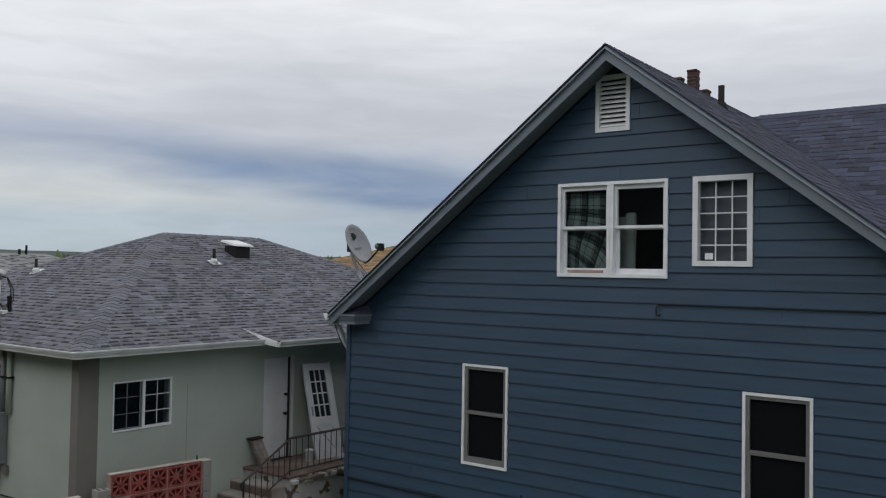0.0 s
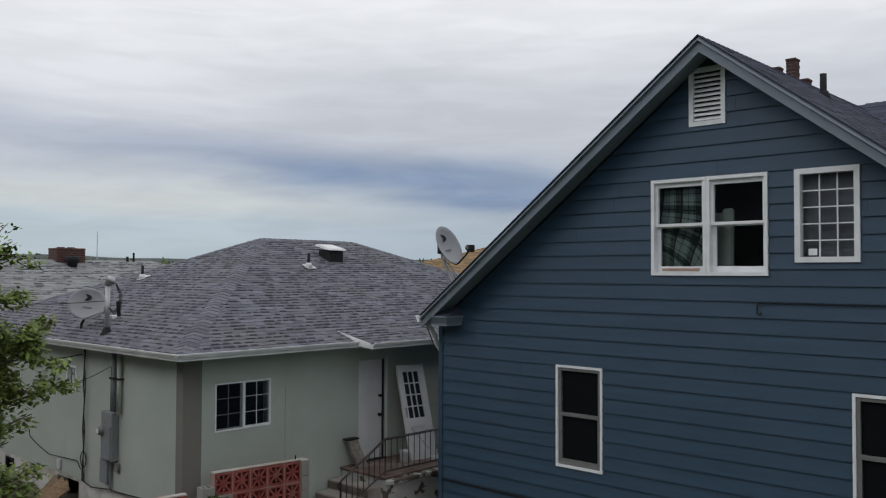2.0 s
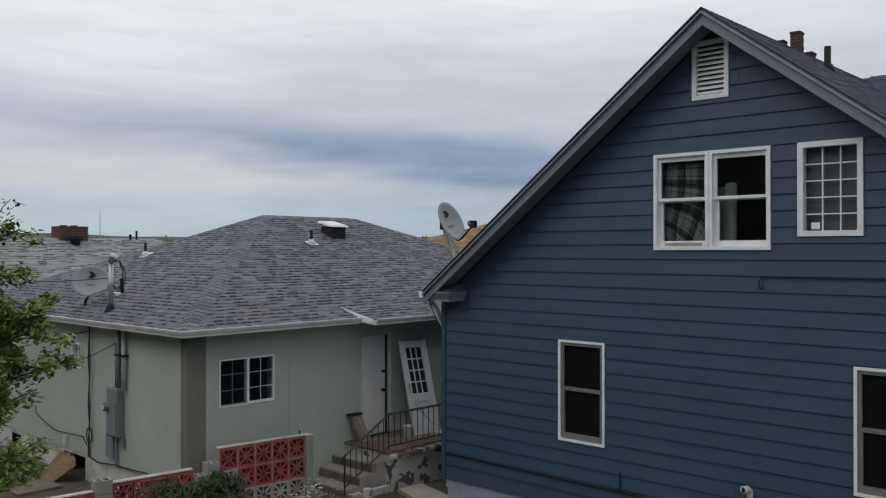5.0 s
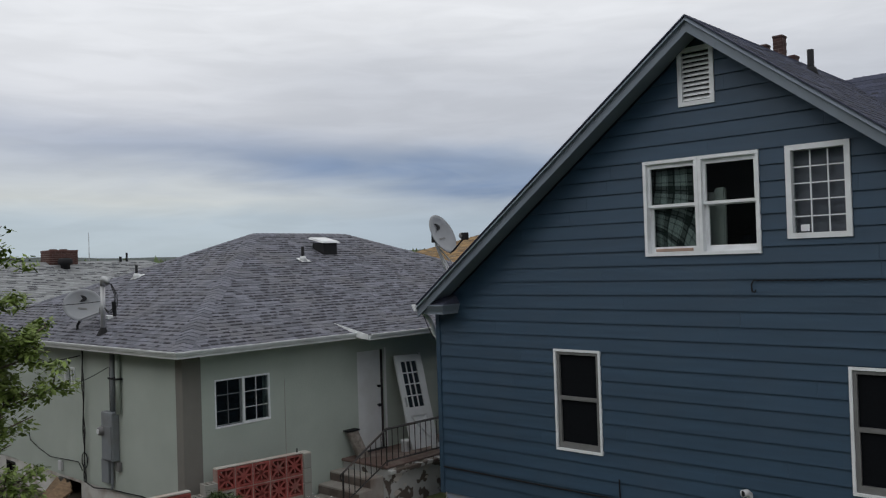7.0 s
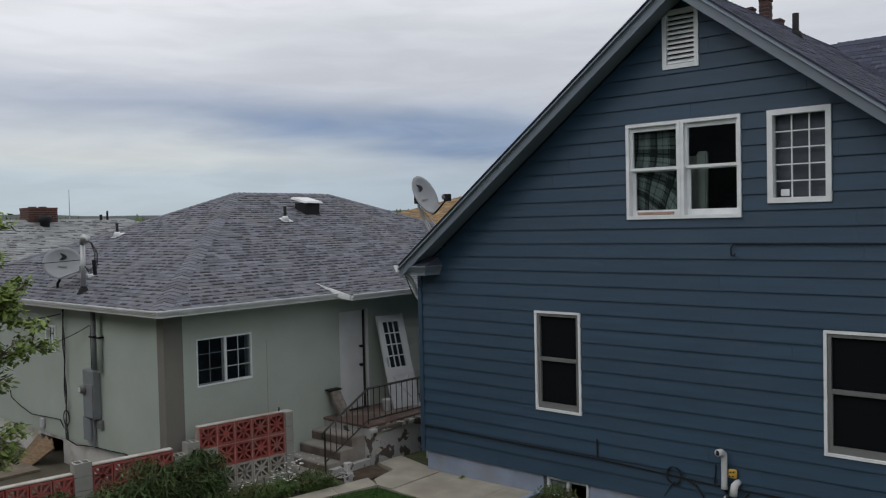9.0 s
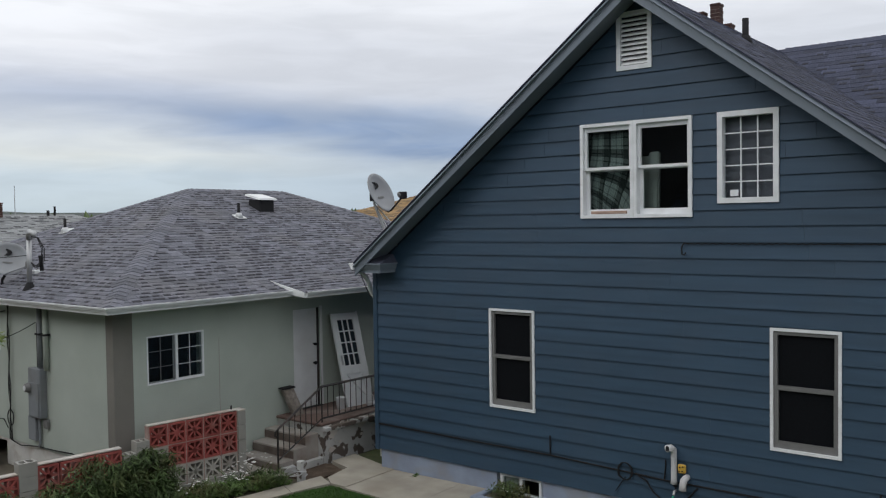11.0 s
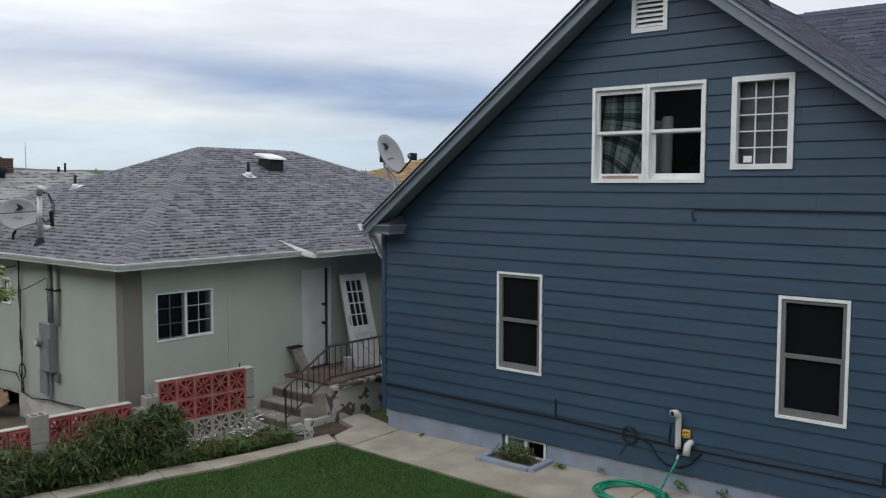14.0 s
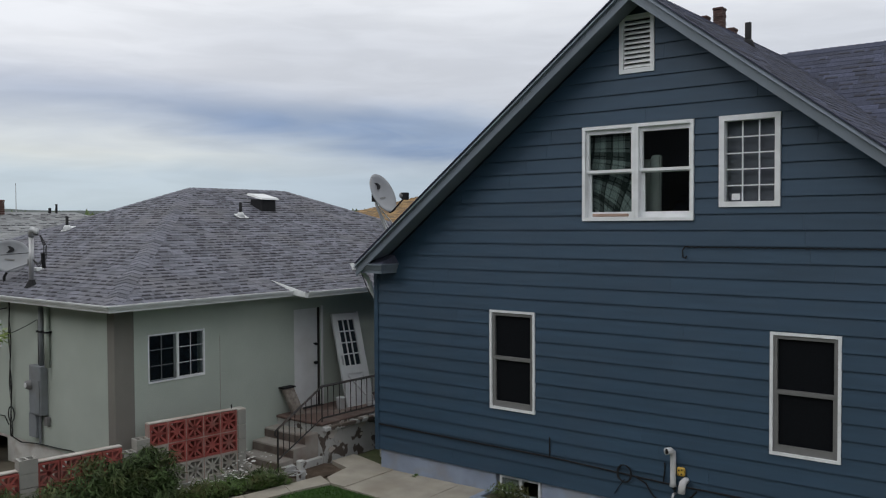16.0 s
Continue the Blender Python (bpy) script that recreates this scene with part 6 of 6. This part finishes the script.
# young tree at the near side of the yard
tree = thing("tree", "young tree with fresh yellow-green leaves", "tree")
TB = Vector((-6.55, -8.55, -0.05))
bm = bmesh.new()
tube(bm, [TB, TB + Vector((0.03, 0.05, 1.0)), TB + Vector((0.1, 0.1, 2.0)), TB + Vector((0.12, 0.16, 3.0)), TB + Vector((0.2, 0.2, 4.0))], [0.10, 0.08, 0.06, 0.04, 0.02], 10)
part("trunk", bm, M_BARK, tree, smooth=True)
r = random.Random(5)
cl = []
ends = [((-5.55, -7.55, 3.29), 1), ((-5.67, -7.75, 3.26), 1), ((-5.79, -7.56, 3.76), 1), ((-5.91, -7.76, 4.01), 1),
        ((-5.55, -7.64, 3.59), 1), ((-5.67, -7.97, 3.85), 1), ((-5.79, -7.76, 3.61), 1), ((-5.91, -7.89, 3.43), 1),
        ((-5.55, -7.99, 3.13), 1), ((-5.67, -7.73, 3.08), 1), ((-5.79, -8.03, 2.89), 1), ((-5.91, -7.81, 2.84), 1),
        ((-5.55, -8.10, 4.15), 1), ((-5.67, -7.71, 2.63), 1), ((-5.79, -7.86, 2.46), 1), ((-5.91, -7.99, 2.60), 1),
        ((-5.55, -8.10, 3.69), 1), ((-5.67, -8.10, 3.26), 1), ((-5.79, -8.03, 4.57), 0), ((-5.91, -7.93, 4.44), 0),
        ((-5.55, -8.09, 4.32), 1),
        ((-6.9, -8.9, 3.6), 1), ((-7.1, -8.6, 3.2), 1), ((-6.3, -9.2, 3.3), 1), ((-6.9, -8.9, 4.2), 1), ((-6.2, -9.1, 4.0), 1)]
for e_, full in ends:
    e_ = Vector(e_)
    h0 = max(0.8, min(3.9, e_.z - 0.55))
    s0 = TB + Vector((0.12 * h0 / 3, 0.16 * h0 / 3, h0))
    mid = s0.lerp(e_, 0.5) + Vector((r.gauss(0, 0.05), r.gauss(0, 0.05), 0.08))
    bml = bmesh.new()
    tube(bml, [s0, mid, e_], [0.022, 0.012, 0.004], 6)
    for k in range(11):
        q = mid.lerp(e_, r.random())
        tip = q + Vector((r.gauss(0, 0.11), r.gauss(0, 0.11), r.gauss(0.04, 0.08)))
        tube(bml, [q, q.lerp(tip, 0.5) + Vector((0, 0, 0.015)), tip], [0.005, 0.004, 0.002], 4)
        if full or k == 0:
            cl.append((tip, (0.085, 0.085, 0.065), 42 if full else 10))
            cl.append((q.lerp(tip, 0.5), (0.06, 0.06, 0.05), 12 if full else 5))
    part("limb", bml, M_BARK, tree, smooth=True)
leaf_mesh("crown", cl, 0.062, M_LEAF_Y, tree, 6, 0.15, 0.5)

# ---- beyond ----
M_WALLFAR = mat("pale_far_stucco", (0.5, 0.48, 0.44), 0.9, 0.08, 1)


def hip_house(name, label, rx, ry0, ry1, rz, half, ez, material, seed, shingle=True, base=-0.1):
    """A house under a hip roof with its ridge along y."""
    t = thing(name, label, "house")
    part("wall", boxbm((rx - half + 0.5, ry0 - half + 0.5, base), (rx + half - 0.5, ry1 + half - 0.5, ez)), M_WALLFAR, t)
    polys = [[(rx + half, ry0 - half, ez), (rx + half, ry1 + half, ez), (rx, ry1, rz), (rx, ry0, rz)], [(rx - half, ry0 - half, ez), (rx + half, ry0 - half, ez), (rx, ry0, rz)],
             [(rx - half, ry1 + half, ez), (rx - half, ry0 - half, ez), (rx, ry0, rz), (rx, ry1, rz)], [(rx + half, ry1 + half, ez), (rx - half, ry1 + half, ez), (rx, ry1, rz)]]
    for k, p in enumerate(polys):
        bm = bmesh.new()
        prism(bm, p, (0, 0, -0.05))
        sl = part("roof", bm, material, t)
        if shingle and k in (0, 1):
            tl_ = tabs(p, 0.012, 0.15, seed + k, 0.16, 0.38)
            lay(tl_, sl, material)
            dashes(tl_, sl, M_SHADOWLINE if material == M_SHINGLE_L else M_BARK, seed + k, 0.4)
    return t


far = hip_house("neighbour_house", "low house with a light grey shingle hip roof", -28.0, 0.45, 5.35, 4.62, 5.6, 2.5, M_SHINGLE_L, 61)
brick_stack("chimney", -28.4, -27.7, 1.76, 2.72, 4.2, 4.95, "wide dark red brick chimney on the grey roof", 0.06)
for y in (2.05, 2.4):
    fl_ = part("chimney_pot", tubebm([(-28.1, y, 4.98), (-28.1, y, 5.05)], 0.13, 10), M_BRICK)
    tagged(fl_, "round clay chimney flue", "chimney pot", "chimney flues")
tv = thing("turbine_vent", "dark round turbine vent on the grey roof", "roof vent")
bm = bmesh.new()
tube(bm, [(-27.4, 2.15, z) for z in (4.0, 4.48, 4.52, 4.58, 4.68, 4.73)], [0.15, 0.15, 0.2, 0.24, 0.23, 0.17], 14)
part("turbine", bm, M_DARK, tv, smooth=True)
for y, h, rr in ((4.36, 0.10, 0.05), (4.6, 0.24, 0.038)):
    t = thing("roof_vent_pipe", "dark vent pipe on the light grey roof", "vent pipe", "roof vent pipes")
    part("pipe", tubebm([(-27.9, y, 4.5), (-27.9, y, 4.66 + h)], rr, 8), M_DARK, t)
brown = hip_house("brown_roof_house", "house with a weathered brown shake roof", -19.0, 15.0, 19.0, 5.35, 5.0, 3.7, M_SHINGLE_B, 71)
t = thing("far_house", "distant reddish brick house", "house")
part("wall", boxbm((-75, 4, -0.1), (-65, 14.6, 4.0)), M_BRICK, t)
bm = bmesh.new()
prism(bm, [(-76, 3.5, 4.0), (-64, 3.5, 4.0), (-70, 3.5, 5.4)], (0, 11.6, 0))
part("roof", bm, M_SHINGLE_D, t)
ant = thing("radio_mast", "thin distant radio mast", "mast")
part("mast", tubebm([(-295, 129, 0), (-295, 129, 19)], [0.22, 0.09], 5), M_METAL, ant)

# hills all round, with a ragged tree line
v, f = [], []
N = 240
for i in range(N):
    a = 2 * math.pi * i / N
    h = 31 + 9 * noise.noise((3 * math.cos(a), 3 * math.sin(a), 0.3)) + 4 * noise.noise((14 * math.cos(a), 14 * math.sin(a), 0.7))
    for rr, hh in ((1000, -2), (1300, h * 0.75), (1500, h), (1800, h * 0.6), (2200, -2)):
        v.append((rr * math.cos(a), rr * math.sin(a), hh))
for i in range(N):
    j = (i + 1) % N
    for k in range(4):
        f.append((i * 5 + k, j * 5 + k, j * 5 + k + 1, i * 5 + k + 1))
tagged(raw("backdrop", v, f, M_HILL), "low dark wooded hills on the horizon", "hills", kind="structure")
r = random.Random(9)
v, f = [], []
for k in range(900):
    a = r.uniform(radians(90), radians(185))
    d_ = r.uniform(160, 420)
    x, y = d_ * math.cos(a), d_ * math.sin(a)
    h, w = r.uniform(3.5, 8.5) * d_ / 260, r.uniform(1.5, 4) * d_ / 260
    for q in range(9):
        o = len(v)
        cx_, cy_, cz_ = x + r.gauss(0, w * 0.5), y + r.gauss(0, w * 0.5), h * r.uniform(0.2, 0.85)
        ss = w * r.uniform(0.3, 0.6)
        v += [(cx_ - ss, cy_, cz_ - ss * 0.5), (cx_, cy_ + ss, cz_ - ss * 0.4), (cx_ + ss, cy_ - ss * 0.3, cz_ - ss * 0.5), (cx_ + r.gauss(0, ss * 0.2), cy_, cz_ + ss * r.uniform(0.6, 1.2))]
        f += [(o, o + 1, o + 3), (o + 1, o + 2, o + 3), (o, o + 3, o + 2), (o, o + 2, o + 1)]
tagged(raw("far_trees", v, f, M_LEAF_D), "distant belt of dark trees beyond the roofs", "trees", kind="stuff")
far_t = thing("tree", "pale leafy treetop behind the brown roof", "tree")
part("trunk", tubebm([(-15.5, 13.5, 0), (-15.6, 13.6, 4.2)], [0.12, 0.05], 8), M_BARK, far_t)
leaf_mesh("crown", [((-15.5 + r.gauss(0, 0.35), 13.5 + r.gauss(0, 0.35), 4.75 + r.gauss(0, 0.3)), (0.25, 0.25, 0.2), 60) for _ in range(26)], 0.10, M_LEAF_Y, far_t, 12, 0.1, 0.5)

# unseen wall added behind the camera, keeps bright sky out of the glass
rear = thing("rear_blocker", "unseen plain dark wall added behind the yard to block sky and reflections", "house")
part("wall", boxbm((-24, -14.3, -0.1), (9, -14.0, 8.0)), M_BLOCKER, rear)
# hidden wall across the passage, added to dim the porch
passage_block = boxbm((GX + 0.01, 4.05, -0.1), (CORNER_X - 0.12, 4.13, 2.7))
tagged(part("wall_passage", passage_block, M_BLOCKER), "unseen dark wall added across the side passage to block low light", "wall", kind="structure")
# added wall out of view, cuts low eastern sky light off the stucco
side_blocker = thing("side_blocker", "unseen plain dark wall added beside the yard to block low sky", "house")
part("wall", boxbm((9.01, -14.3, -0.1), (9.3, 1.0, 3.0)), M_BLOCKER, side_blocker)
